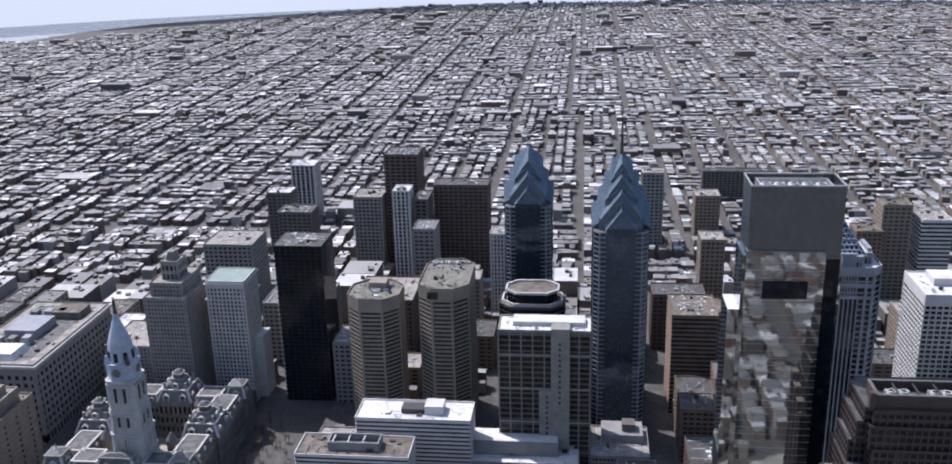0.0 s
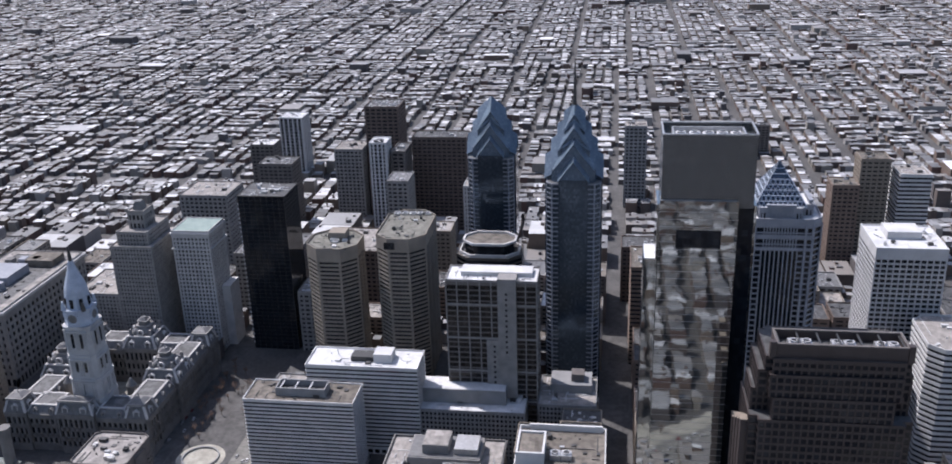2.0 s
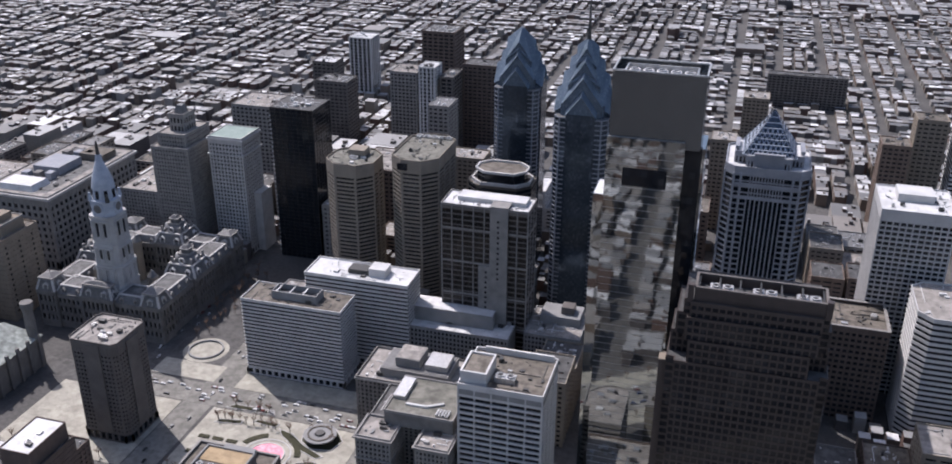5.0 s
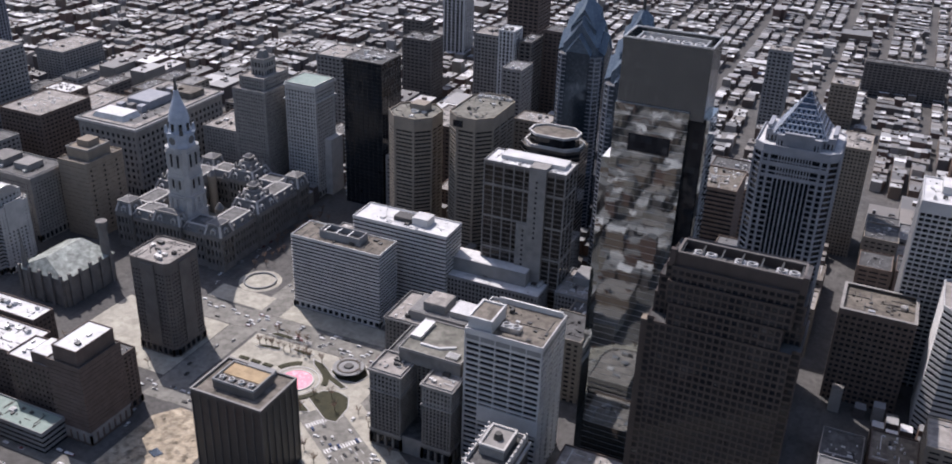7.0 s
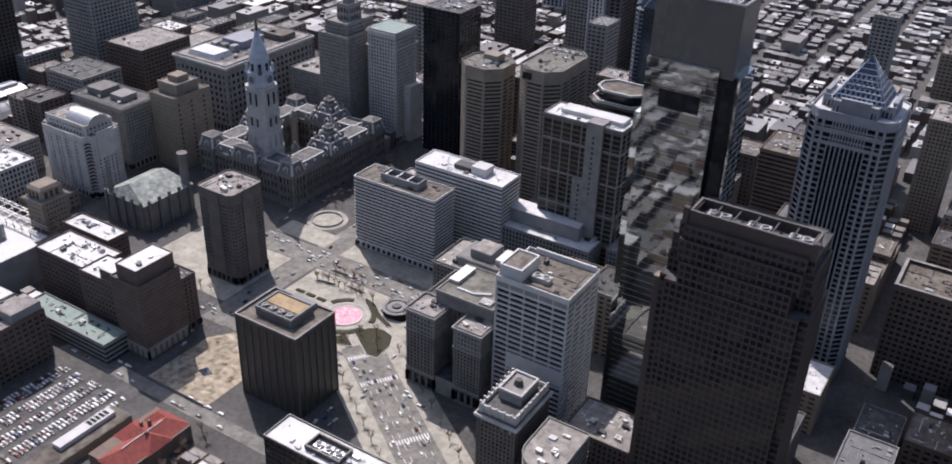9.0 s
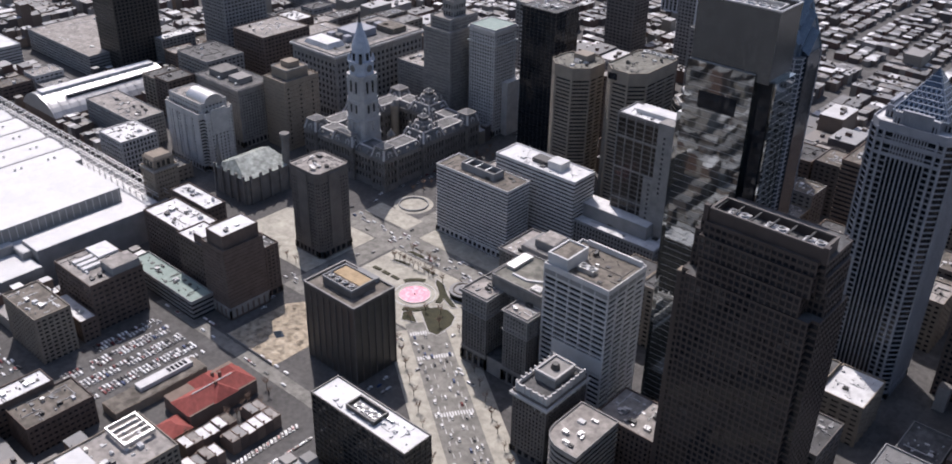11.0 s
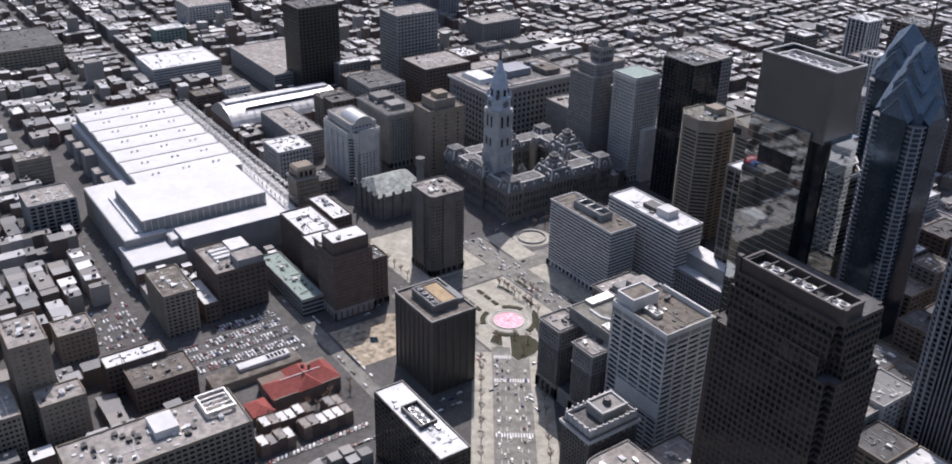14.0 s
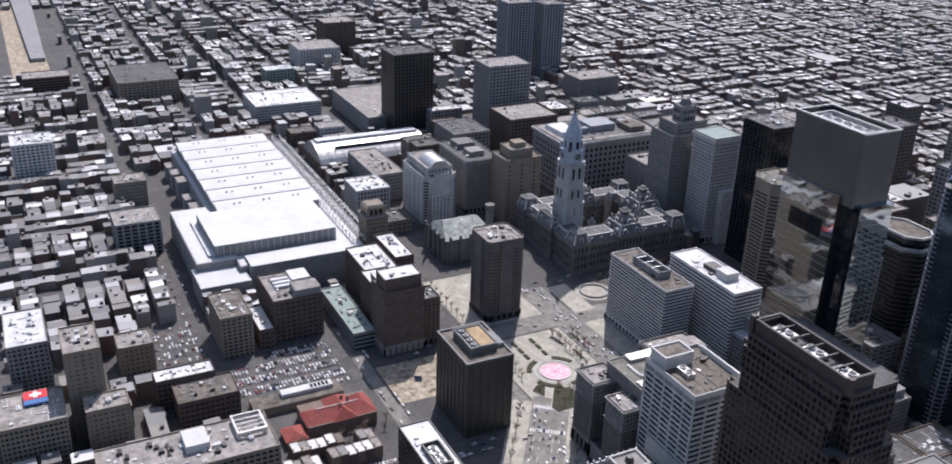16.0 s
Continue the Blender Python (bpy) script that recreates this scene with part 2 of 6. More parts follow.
# ---- mesh helpers ----
def mesh_of(bm, name="mesh"):
    me = bpy.data.meshes.new(name)
    bm.to_mesh(me)
    bm.free()
    return me


def link(name, me, mat, parent=None, loc=(0, 0, 0), label="", rot=0.0):
    if mat and not me.materials:
        me.materials.append(mat)
    ob = new(name, me)
    ob.location = loc
    if rot:
        ob.rotation_euler = (0, 0, rot)
    ob.parent = parent
    if label:
        ob["label"] = label
    return ob


def part(name, bm, mat, parent=None, label="", loc=(0, 0, 0)):
    return link(name, mesh_of(bm, name), mat, parent, loc, label)


def thing(name, label, category, loc, group="", kind=""):
    return_ob = new(name)
    return_ob.location = loc
    return tagged(return_ob, label, category, group, kind)


def add_box(bm, x0, x1, y0, y1, z0, z1, top=1.0):
    cx, cy = (x0 + x1) / 2, (y0 + y1) / 2
    lo = [bm.verts.new((x, y, z0)) for x, y in ((x0, y0), (x1, y0), (x1, y1), (x0, y1))]
    hi = [bm.verts.new((cx + (x - cx) * top, cy + (y - cy) * top, z1)) for x, y in ((x0, y0), (x1, y0), (x1, y1), (x0, y1))]
    bm.faces.new(lo[::-1])
    bm.faces.new(hi)
    for i in range(4):
        bm.faces.new((lo[i], lo[(i + 1) % 4], hi[(i + 1) % 4], hi[i]))


def boxm(x0, x1, y0, y1, z0, z1, top=1.0):
    bm = bmesh.new()
    add_box(bm, x0, x1, y0, y1, z0, z1, top)
    return bm


def add_prism(bm, poly, z0, z1, top=1.0, poly2=None):
    mx, my = sum(q[0] for q in poly) / len(poly), sum(q[1] for q in poly) / len(poly)
    hi_p = poly2 or [(mx + (x - mx) * top, my + (y - my) * top) for x, y in poly]
    lo = [bm.verts.new((x, y, z0)) for x, y in poly]
    hi = [bm.verts.new((x, y, z1)) for x, y in hi_p]
    bm.faces.new(lo[::-1])
    bm.faces.new(hi)
    k = len(poly)
    for i in range(k):
        bm.faces.new((lo[i], lo[(i + 1) % k], hi[(i + 1) % k], hi[i]))


def prism(poly, z0, z1, top=1.0, poly2=None):
    bm = bmesh.new()
    add_prism(bm, poly, z0, z1, top, poly2)
    return bm


def offset(poly, d):
    """Grow a counter-clockwise polygon outward by d."""
    out, k = [], len(poly)
    for i in range(k):
        (ax, ay), (bx, by), (cx, cy) = poly[i - 1], poly[i], poly[(i + 1) % k]
        n1 = Vector((by - ay, ax - bx)).normalized()
        n2 = Vector((cy - by, bx - cx)).normalized()
        m = (n1 + n2) / (1 + n1.dot(n2))
        out.append((bx + m.x * d, by + m.y * d))
    return out


def add_ring(bm, poly, d_in, d_out, z0, z1):
    a, b = offset(poly, d_in), offset(poly, d_out)
    k = len(poly)
    v = [[bm.verts.new((x, y, z)) for x, y in p] for p, z in ((a, z0), (b, z0), (b, z1), (a, z1))]
    for i in range(k):
        j = (i + 1) % k
        for q in range(4):
            w = (q + 1) % 4
            bm.faces.new((v[q][i], v[q][j], v[w][j], v[w][i]))


def ring(poly, d_in, d_out, z0, z1):
    bm = bmesh.new()
    add_ring(bm, poly, d_in, d_out, z0, z1)
    return bm


def rect(w, d, c=0.0):
    a, b = w / 2, d / 2
    if c:
        return [(-a + c, -b), (a - c, -b), (a, -b + c), (a, b - c), (a - c, b), (-a + c, b), (-a, b - c), (-a, -b + c)]
    return [(-a, -b), (a, -b), (a, b), (-a, b)]


def notched(w, d, c):
    """A rectangle with a square notch cut out of each corner."""
    a, b = w / 2, d / 2
    return [(-a + c, -b), (a - c, -b), (a - c, -b + c), (a, -b + c), (a, b - c), (a - c, b - c), (a - c, b), (-a + c, b), (-a + c, b - c), (-a, b - c), (-a, -b + c), (-a + c, -b + c)]


def ngon(k, r, turn=0.0):
    return [(r * math.cos(2 * math.pi * i / k + turn), r * math.sin(2 * math.pi * i / k + turn)) for i in range(k)]


def roof_units(root, w, d, z, count, seed, mat=STEEL, ox=0.0, oy=0.0):
    """Air handlers, fans and hatches on a roof."""
    r = random.Random(seed)
    for _ in range(count):
        a, b, h = r.uniform(1.5, 5), r.uniform(1.5, 4), r.uniform(1, 2.8)
        x, y = ox + r.uniform(-w / 2 + a, w / 2 - a), oy + r.uniform(-d / 2 + b, d / 2 - b)
        bm = boxm(x - a / 2, x + a / 2, y - b / 2, y + b / 2, z, z + h)
        for i in range(r.randint(0, 2)):
            px = x + (i - 0.5) * a * 0.45
            add_prism(bm, [(px + u, y + v) for u, v in ngon(10, min(a, b) * 0.2)], z + h, z + h + 0.6)
        part("roof_unit", bm, r.choice([mat, DARKSTEEL, WHITECONC]), root)


def clutter(root, w, d, z, seed, ox=0.0, oy=0.0):
    """Curbs, pipes, ducts, hatches and vents spread over a roof."""
    r = random.Random(seed)
    bm = bmesh.new()
    for _ in range(int(min(max(w * d / 45, 6), 34))):
        x, y = ox + r.uniform(-w / 2 + 2, w / 2 - 2), oy + r.uniform(-d / 2 + 2, d / 2 - 2)
        kind = r.random()
        if kind < 0.35:
            a, c_, h = r.uniform(0.5, 1.6), r.uniform(0.5, 1.6), r.uniform(0.4, 1.3)
            add_box(bm, x - a, x + a, y - c_, y + c_, z, z + h)
        elif kind < 0.6:
            ln = r.uniform(2, min(w, d) * 0.3)
            if r.random() < 0.5:
                add_box(bm, max(x - ln, ox - w / 2), min(x + ln, ox + w / 2), y - 0.25, y + 0.25, z, z + 0.45)
            else:
                add_box(bm, x - 0.25, x + 0.25, max(y - ln, oy - d / 2), min(y + ln, oy + d / 2), z, z + 0.45)
        else:
            add_prism(bm, [(x + u, y + v) for u, v in ngon(7, r.uniform(0.3, 0.7))], z, z + r.uniform(0.6, 1.6), 0.8)
    ob = part("roof_clutter", bm, r.choice([STEEL, GREYCONC, WHITECONC, DARKSTEEL]), root)
    ob["kind"] = "stuff"


def fan_unit(root, x, y, z, w=5.0, d=5.0, h=2.2, mat=STEEL):
    """A cooling cell with a round fan and its guard."""
    cell = part("cooling_cell", boxm(-w / 2, w / 2, -d / 2, d / 2, 0, h), mat, root, loc=(x, y, z))
    part("fan_shroud", ring(ngon(16, min(w, d) * 0.36), -0.25, 0.15, h, h + 1.0), WHITECONC, cell)
    part("fan_guard", prism(ngon(16, min(w, d) * 0.33), h + 0.3, h + 0.5), DARKSTEEL, cell)


def tower(name, label, x0, x1, y0, y1, z, floors, wall, glass=GLASS, band=0.45, pier=0.0, pw=0.8, proud=0.35, roof=GRAVEL, chamfer=0.0,
          parapet=1.2, z0=0.0, base=0.0, units=6, cat="office tower", root=None, top=0.0, pier_mat=None, roof_label="", floorpart="spandrel", corner=True, fine=True, notch=0.0):
    """A block: dark glazed core, a spandrel ring at each floor, piers up the faces, roof, parapet, roof plant."""
    w, d = x1 - x0, y1 - y0
    cx, cy = (x0 + x1) / 2, (y0 + y1) / 2
    own = root is None
    if own:
        root = thing(name, label, cat, (cx, cy, 0))
        ox = oy = 0.0
    else:
        ox, oy = cx - root.location.x, cy - root.location.y
    poly = [(px + ox, py + oy) for px, py in (notched(w, d, notch) if notch else rect(w, d, chamfer))]
    inner = offset(poly, -proud)
    part("wall", prism(inner, z0, z - 0.3), glass, root, "dark glazed wall")
    zb = z0 + base
    fh = (z - top - zb) / max(floors, 1)
    if floors:
        me = mesh_of(ring(poly, -proud - 0.1, 0, 0, fh * band), "spandrel")
        if fine:
            for i in range(floors):
                link(floorpart, me, wall, root, (0, 0, zb + i * fh + fh * (1 - band)))
        else:
            bm = bmesh.new()
            for i in range(floors):
                z_ = zb + i * fh + fh * (1 - band)
                add_ring(bm, poly, -proud - 0.1, 0, z_, z_ + fh * band)
            part("spandrel_grid", bm, wall, root)["kind"] = "stuff"
    if top:
        part("top_wall", ring(poly, -proud - 0.1, 0.05, z - top, z), wall, root)
    if base:
        part("base_wall", ring(poly, -proud - 0.1, 0.1, z0 + base * 0.75, zb + 0.4), wall, root)
        part("plinth", ring(poly, -proud - 0.1, 0.1, z0, z0 + base * 0.14), wall, root)
        bm = bmesh.new()
        for i in range(len(poly)):
            a, b = Vector(poly[i]), Vector(poly[(i + 1) % len(poly)])
            cnt = max(int(round((b - a).length / 5.5)), 1)
            for j in range(cnt + 1):
                q = a + (b - a) * (j / cnt)
                add_box(bm, q.x - 0.75, q.x + 0.75, q.y - 0.75, q.y + 0.75, z0 + base * 0.14, z0 + base * 0.75)
        part("base_pier_row", bm, wall, root)["kind"] = "stuff"
    if pier:
        pm = pier_mat or wall
        k = len(poly)
        cache = {}
        row = bmesh.new()
        for i in range(k):
            a, b = Vector(poly[i]), Vector(poly[(i + 1) % k])
            ln = (b - a).length
            if ln < pier * 1.2:
                continue
            cnt = max(int(round(ln / pier)), 1)
            ang = math.atan2(b.y - a.y, b.x - a.x)
            if "m" not in cache:
                cache["m"] = mesh_of(boxm(-pw / 2, pw / 2, -0.18, proud + 0.1, zb, z - 0.05), "pier") if fine else None
            for j in range(1 if not corner else 0, cnt if not corner else cnt + 1):
                f = j / cnt
                f = min(max(f, pw / 2 / ln), 1 - pw / 2 / ln)
                q = a + (b - a) * f
                if fine:
                    link("pier", cache["m"], pm, root, (q.x, q.y, 0), rot=ang)
                else:
                    one = boxm(-pw / 2, pw / 2, -0.18, proud + 0.1, zb, z - 0.05)
                    one.transform(Matrix.Translation((q.x, q.y, 0)) @ Matrix.Rotation(ang, 4, "Z"))
                    tmp = mesh_of(one)
                    row.from_mesh(tmp)
                    bpy.data.meshes.remove(tmp)
        if not fine:
            part("pier_grid", row, pm, root)["kind"] = "stuff"
        else:
            row.free()
    part("roof", prism(offset(poly, -0.45), z - 0.3, z + 0.02), roof, root, roof_label)
    if parapet:
        part("parapet", ring(poly, -0.5, 0.12, z - 0.4, z + parapet), pier_mat or wall, root)
    if units:
        r = random.Random(int(x0 * 7 + y0 * 13 + z))
        roof_units(root, w * 0.8, d * 0.8, z, units, r.random(), ox=ox, oy=oy)
        clutter(root, w * 0.92, d * 0.92, z, r.random(), ox, oy)
    return root


# ---- ground, streets, squares ----
bm = boxm(-7000, 7000, -3000, 9000, -1.0, 0.0)
tagged(part("ground", bm, GROUND), "dark grey city ground of streets and yards", "ground", kind="structure")
XS = [-1510, -1370, -1230, -1090, -950, -810, -670, -590, -480, -345, -215, -100, 58, 125, 272, 415, 560, 705, 850, 995, 1140]
YS = [-980, -860, -740, -560, -395, -275, -185, -78, 64, 222, 330, 440, 550, 660]


def flat(name, poly, z, mat, label, cat, lift=0.15):
    return tagged(part(name, prism(poly, -0.2, z), mat), label, cat, kind="structure")


RES = []  # footprints that stay free of ordinary houses


def reserve(x0, x1, y0, y1, m=3.0):
    RES.append((x0 - m, x1 + m, y0 - m, y1 + m))


for r4 in ((-105, -5, -186, -66), (-86, 130, -92, -24), (212, 292, -394, -284)):
    reserve(*r4, m=0)
# street carriageways
for i, x in enumerate(XS):
    w = 9 if x not in (58,) else 7
    tagged(part("road", boxm(x - w, x + w, -1000, 700, -0.3, 0.06), ASPHALT), "grey asphalt street with faded markings", "road", kind="structure")
for i, y in enumerate(YS):
    w = 12 if y in (-78, 64) else 8
    tagged(part("road", boxm(-1520, 1150, y - w, y + w, -0.3, 0.065), ASPHALT), "grey asphalt street with faded markings", "road", kind="structure")
# the diagonal avenue
PX, PY = 0.82, -0.57


def along(s, o):
    """A point s metres out along the diagonal avenue from the fountain, o metres to its north-east side."""
    return (204.5 + PX * s - 0.57 * o, -133.5 + PY * s - 0.82 * o)


def strip(s0, s1, o0, o1):
    p = [along(s0, o0), along(s1, o0), along(s1, o1), along(s0, o1)]
    area = sum(p[i][0] * p[(i + 1) % 4][1] - p[(i + 1) % 4][0] * p[i][1] for i in range(4))
    return p if area > 0 else p[::-1]


flat("avenue_pavement", strip(48, 900, -31, 31), 0.16, PAVING, "wide pale pavement beside the diagonal avenue", "pavement")
flat("road", strip(40, 900, -15, 15), 0.20, PALEROAD, "wide diagonal avenue of pale worn concrete", "road")
for k in range(6):
    for o in (-9.5, -5, 0, 5, 9.5):
        if abs(o) < 1:
            continue
        for q in range(5):
            s = 95 + k * 60 + q * 12
            tagged(part("lane_mark", prism(strip(s, s + 5, o - 0.15, o + 0.15), 0.2, 0.215), WHITEPAINT), "worn white painted lane dash", "lane mark", "lane marks on the avenue", kind="structure")
for s in (52, 84, 150):
    for j in range(14):
        tagged(part("crossing_bar", prism(strip(s, s + 4.5, -13.5 + j * 2, -12.6 + j * 2), 0.2, 0.216), WHITEPAINT), "white painted crosswalk bar", "crosswalk", "crosswalk bars", kind="structure")

# the square with its round fountain
flat("square_paving", [(140, -172), (262, -172), (262, -92), (140, -92)], 0.15, PAVING, "pale granite paving of the open square", "pavement")
fx, fy = 204.5, -133.5
flat("fountain_circle", [(fx + a, fy + b) for a, b in ngon(40, 21)], 0.3, PAVING, "round pale paved terrace", "pavement")
fount = thing("fountain", "round fountain filled with bright pink water", "fountain", (fx, fy, 0.3))
part("rim", ring(ngon(48, 13), -0.6, 0.6, 0, 0.7), PALESTONE, fount)
part("water", prism(ngon(48, 12.5), 0.05, 0.45), PINK, fount, "bright pink water")
part("outer_rim", ring(ngon(48, 17.5), -0.5, 0.5, 0, 0.35), PALESTONE, fount)
part("jet", prism(ngon(10, 0.8), 0.4, 1.6, 0.5), WHITECONC, fount)
for a0, a1 in ((10, 62), (112, 158), (200, 250), (290, 345)):
    arc = [(20 * math.cos(radians(a)), 20 * math.sin(radians(a))) for a in np.linspace(a0, a1, 10)]
    arc2 = [(24.5 * math.cos(radians(a)), 24.5 * math.sin(radians(a))) for a in np.linspace(a1, a0, 10)]
    tagged(part("planter_hedge", prism([(x + fx, y + fy) for x, y in arc + arc2], 0.1, 0.9), LAWN), "curved dark planter bed round the fountain", "planter", "planters round the fountain")
BEDS = (((224, -147), (229, -135), (240, -131), (251, -134), (257, -145), (258, -163), (249, -164)), ((215, -158), (219, -151), (235, -161), (222, -167)),
        ((200, -103), (212, -106), (226, -116), (244, -124), (240, -128), (218, -119), (205, -110)), ((149, -90), (154, -84), (186, -84), (189, -89)),
        ((150, -109), (153, -104), (170, -101), (170, -106)), ((177, -101), (180, -97), (198, -98), (196, -103)), ((222, -112), (232, -118), (246, -116), (250, -104), (240, -92), (226, -92), (219, -100)))
for k, bed in enumerate(BEDS):
    root = thing("lawn_bed", "worn winter lawn bed with a low granite kerb", "lawn bed", (0, 0, 0.15), "lawn beds of the square")
    part("turf", prism([(x, y) for x, y in bed], 0, 0.3), LAWN, root)
    part("kerb", ring([(x, y) for x, y in bed], -0.1, 0.5, 0, 0.42), PALESTONE, root)
for k in range(3):
    for j in range(2):
        x, y = 148 + k * 11, -146 + j * 18
        tagged(part("planter_hedge", boxm(x, x + 8, y, y + 3.2, 0.1, 1.0), LAWN), "long granite planter with dark shrubs", "planter", "planters of the square")
flat("crossing_paving", [(246, -189), (268, -152), (300, -178), (298, -214), (272, -216)], 0.155, PALEROAD, "pale concrete street crossing", "road")
pav = thing("visitor_pavilion", "round low pavilion with a wide disc roof", "pavilion", (234, -106, 0.45))
part("glass_wall", prism(ngon(28, 7.5), 0, 4.2), GLASS, pav)
part("disc_roof", prism(ngon(36, 12), 4.2, 5.0), GREYCONC, pav)
part("roof_ring", ring(ngon(36, 8.5), -0.6, 0.6, 5.0, 5.6), BROWNROOF, pav)
part("lantern", prism(ngon(24, 4), 5.0, 6.2, 0.8), DARKSTEEL, pav)
for x0, x1, y0, y1 in ((62, 300, -91, -65), (113, 137, -197, -91.2), (137.2, 300, -196, -174), (116.3, 141, -64.8, 60), (262.3, 290, -173.8, -91.2), (60, 300, -284, -273)):
    flat("road", [(x0, y0), (x1, y0), (x1, y1), (x0, y1)], 0.11, PALEROAD, "sunlit street of pale worn concrete", "road")
# plaza by the dark tower, apron of the palace, island with the curved ramp wall
flat("plaza_paving", [(8, -172), (112, -172), (112, -92), (8, -92)], 0.15, PAVING, "sunlit pale plaza paving", "pavement")
flat("apron_paving", [(66, -62), (122, -62), (122, -40), (66, -40)], 0.15, PAVING, "pale paved apron beside the palace", "pavement")
flat("slab_apron", [(141.3, -64.7), (254, -64.7), (254, -43), (141.3, -43)], 0.13, PAVING, "pale pavement before the striped slabs", "pavement")
# Asphalt in place of pale paving; its dark tone includes the palace shadow.
flat("apron_shaded_asphalt", [(66, -40), (116, -40), (116, 52), (66, 52)], 0.15, ASPHALT, "asphalt apron beside the palace, its shadow in the dark tone", "pavement")
flat("traffic_island", [(92 + a, -22 + b) for a, b in ngon(30, 19)], 0.32, PAVING, "round paved island with a curved ramp wall", "pavement")
part_wall = tagged(part("ramp_wall", ring([(92 + a, -22 + b) for a, b in ngon(30, 14)], -0.6, 0.6, 0.2, 1.8), GREYCONC), "curved concrete ramp wall", "wall", kind="structure")
# earth lot under works, car park
flat("works_lot", [(138, -272), (196, -272), (196, -198), (150, -198), (138, -214)], 0.2, SANDY, "sandy fenced lot dug up for works", "ground")
flat("car_park", [(74, -392), (150, -392), (150, -284), (66, -284)], 0.12, ASPHALT, "grey asphalt car park with rows", "car park")
flat("car_park", [(-2, -437), (68, -437), (66, -395), (-2, -395)], 0.12, ASPHALT, "small grey asphalt car park", "car park")
flat("rail_yard", [(-1600, -500), (-900, -500), (-900, -440), (-1600, -440)], 0.3, SANDY, "bare pale ground beside the raised road", "ground")
flat("raised_road", [(-2300, -480), (-1040, -466), (-1040, -442), (-2300, -420)], 7.0, GREYCONC, "long straight raised concrete road", "road")
for r4 in ((138, 264, -176, -88), (5, 125, -176, -88), (60, 128, -66, 52), (134, 200, -276, -194), (38, 154, -396, -278), (-4, 70, -437, -393), (-78, 62, -30, 128), (58, 126, 52, 156), (-1600, -900, -520, -410)):
    reserve(*r4, m=0)
for k in range(14):
    x, y = rnd.uniform(146, 190), rnd.uniform(-266, -205)
    r4 = rnd.uniform(1.2, 3.4)
    tagged(part("earth_heap", prism([(x + a * rnd.uniform(0.8, 1.2), y + b * rnd.uniform(0.8, 1.2)) for a, b in ngon(9, r4)], 0.2, 0.2 + r4 * 0.5, 0.3), SANDY), "loose heap of sandy earth", "earth heap", "earth heaps on the works lot")
tagged(part("tarpaulin", prism([(162, -246), (170, -249), (173, -243), (165, -240)], 0.2, 0.7, 0.9), BLUEGLASS), "blue tarpaulin over a pile", "tarpaulin")
for k in range(4):
    tagged(part("site_hoarding", boxm(139 + k * 14, 152.6 + k * 14, -272.4, -272, 0.1, 2.4), LIMESTONE), "plain wooden site hoarding panel", "hoarding", "hoarding panels")


# ---- landmark buildings ----
def T(name, label, x0, x1, y0, y1, z, floors, wall, **kw):
    if not kw.pop("noreserve", False):
        reserve(x0, x1, y0, y1)
    return tower(name, label, x0, x1, y0, y1, z, floors, wall, **kw)


# dark precast tower on the plaza
t = T("office_tower", "dark brown precast tower with notched corners", 69.5, 107.5, -150, -113, 81, 19, DARKCONC, band=0.55, pier=3.1, pw=1.1, proud=0.4, base=9, top=7, roof=GRAVEL, chamfer=3.5, units=9)
part("corner_bay", boxm(-6.5, 6.5, -19.4, -18, 10, 79), DARKCONC, t)
part("corner_bay", boxm(18.5, 19.9, -6.5, 6.5, 10, 79), DARKCONC, t)
# black-bronze tower with tan roof
t = T("office_tower", "black bronze tower with tall fins and tan roof", 205, 258, -245, -206, 64.5, 0, BRONZE, glass=BRONZE, band=0.2, pier=6.6, pw=0.45, proud=0.5, top=3.2, roof=BROWNROOF, units=0, pier_mat=DARKCONC)
part("coping", ring(rect(53, 39), -1.0, 0.35, 65.6, 66.1), LIMESTONE, t, "pale stone coping")
ph = part("penthouse", prism(rect(31, 22), 64.5, 70), DARKCONC, t)
part("penthouse_rim", ring(rect(31, 22), -0.8, 0.2, 70, 71.6), GREYCONC, ph)
part("tan_deck", boxm(-14, 14, -2, 10, 70.1, 70.6), TANROOF, ph, "tan stone deck")
for k in range(4):
    fan_unit(t, -11 + k * 7.2, -6.5, 70, 4.6, 4.6, 1.0, DARKSTEEL)
part("rear_penthouse", prism([(x + 2, y + 14) for x, y in rect(20, 9)], 64.5, 68), GREYCONC, t)
# striped slabs
t = T("office_slab", "pale striped slab with brown gravel roof", 142, 225, -42, -12.5, 67.4, 19, WHITECONC, band=0.5, proud=0.5, base=7, roof=BROWNROOF, units=2, parapet=1.0)
ph = part("penthouse", ring(rect(37, 13), -0.6, 0.3, 67.4, 74), GREYCONC, t)
part("penthouse_floor", prism(rect(36, 12), 67.4, 69), DARKROOF, ph)
for k in range(3):
    part("brace", boxm(-16 + k * 11, -15 + k * 11, -6, 6, 72.6, 73.2), STEEL, ph)
t = T("office_slab", "white striped slab with white roof", 178, 265, -3, 26.5, 76, 20, WHITECONC, band=0.52, proud=0.5, base=6, roof=WHITEROOF, units=2)
part("penthouse", boxm(-10, 8, -5, 6, 76, 80), DARKSTEEL, t)
part("lift_house", boxm(8, 22, -6, 7, 76, 83), WHITECONC, t)
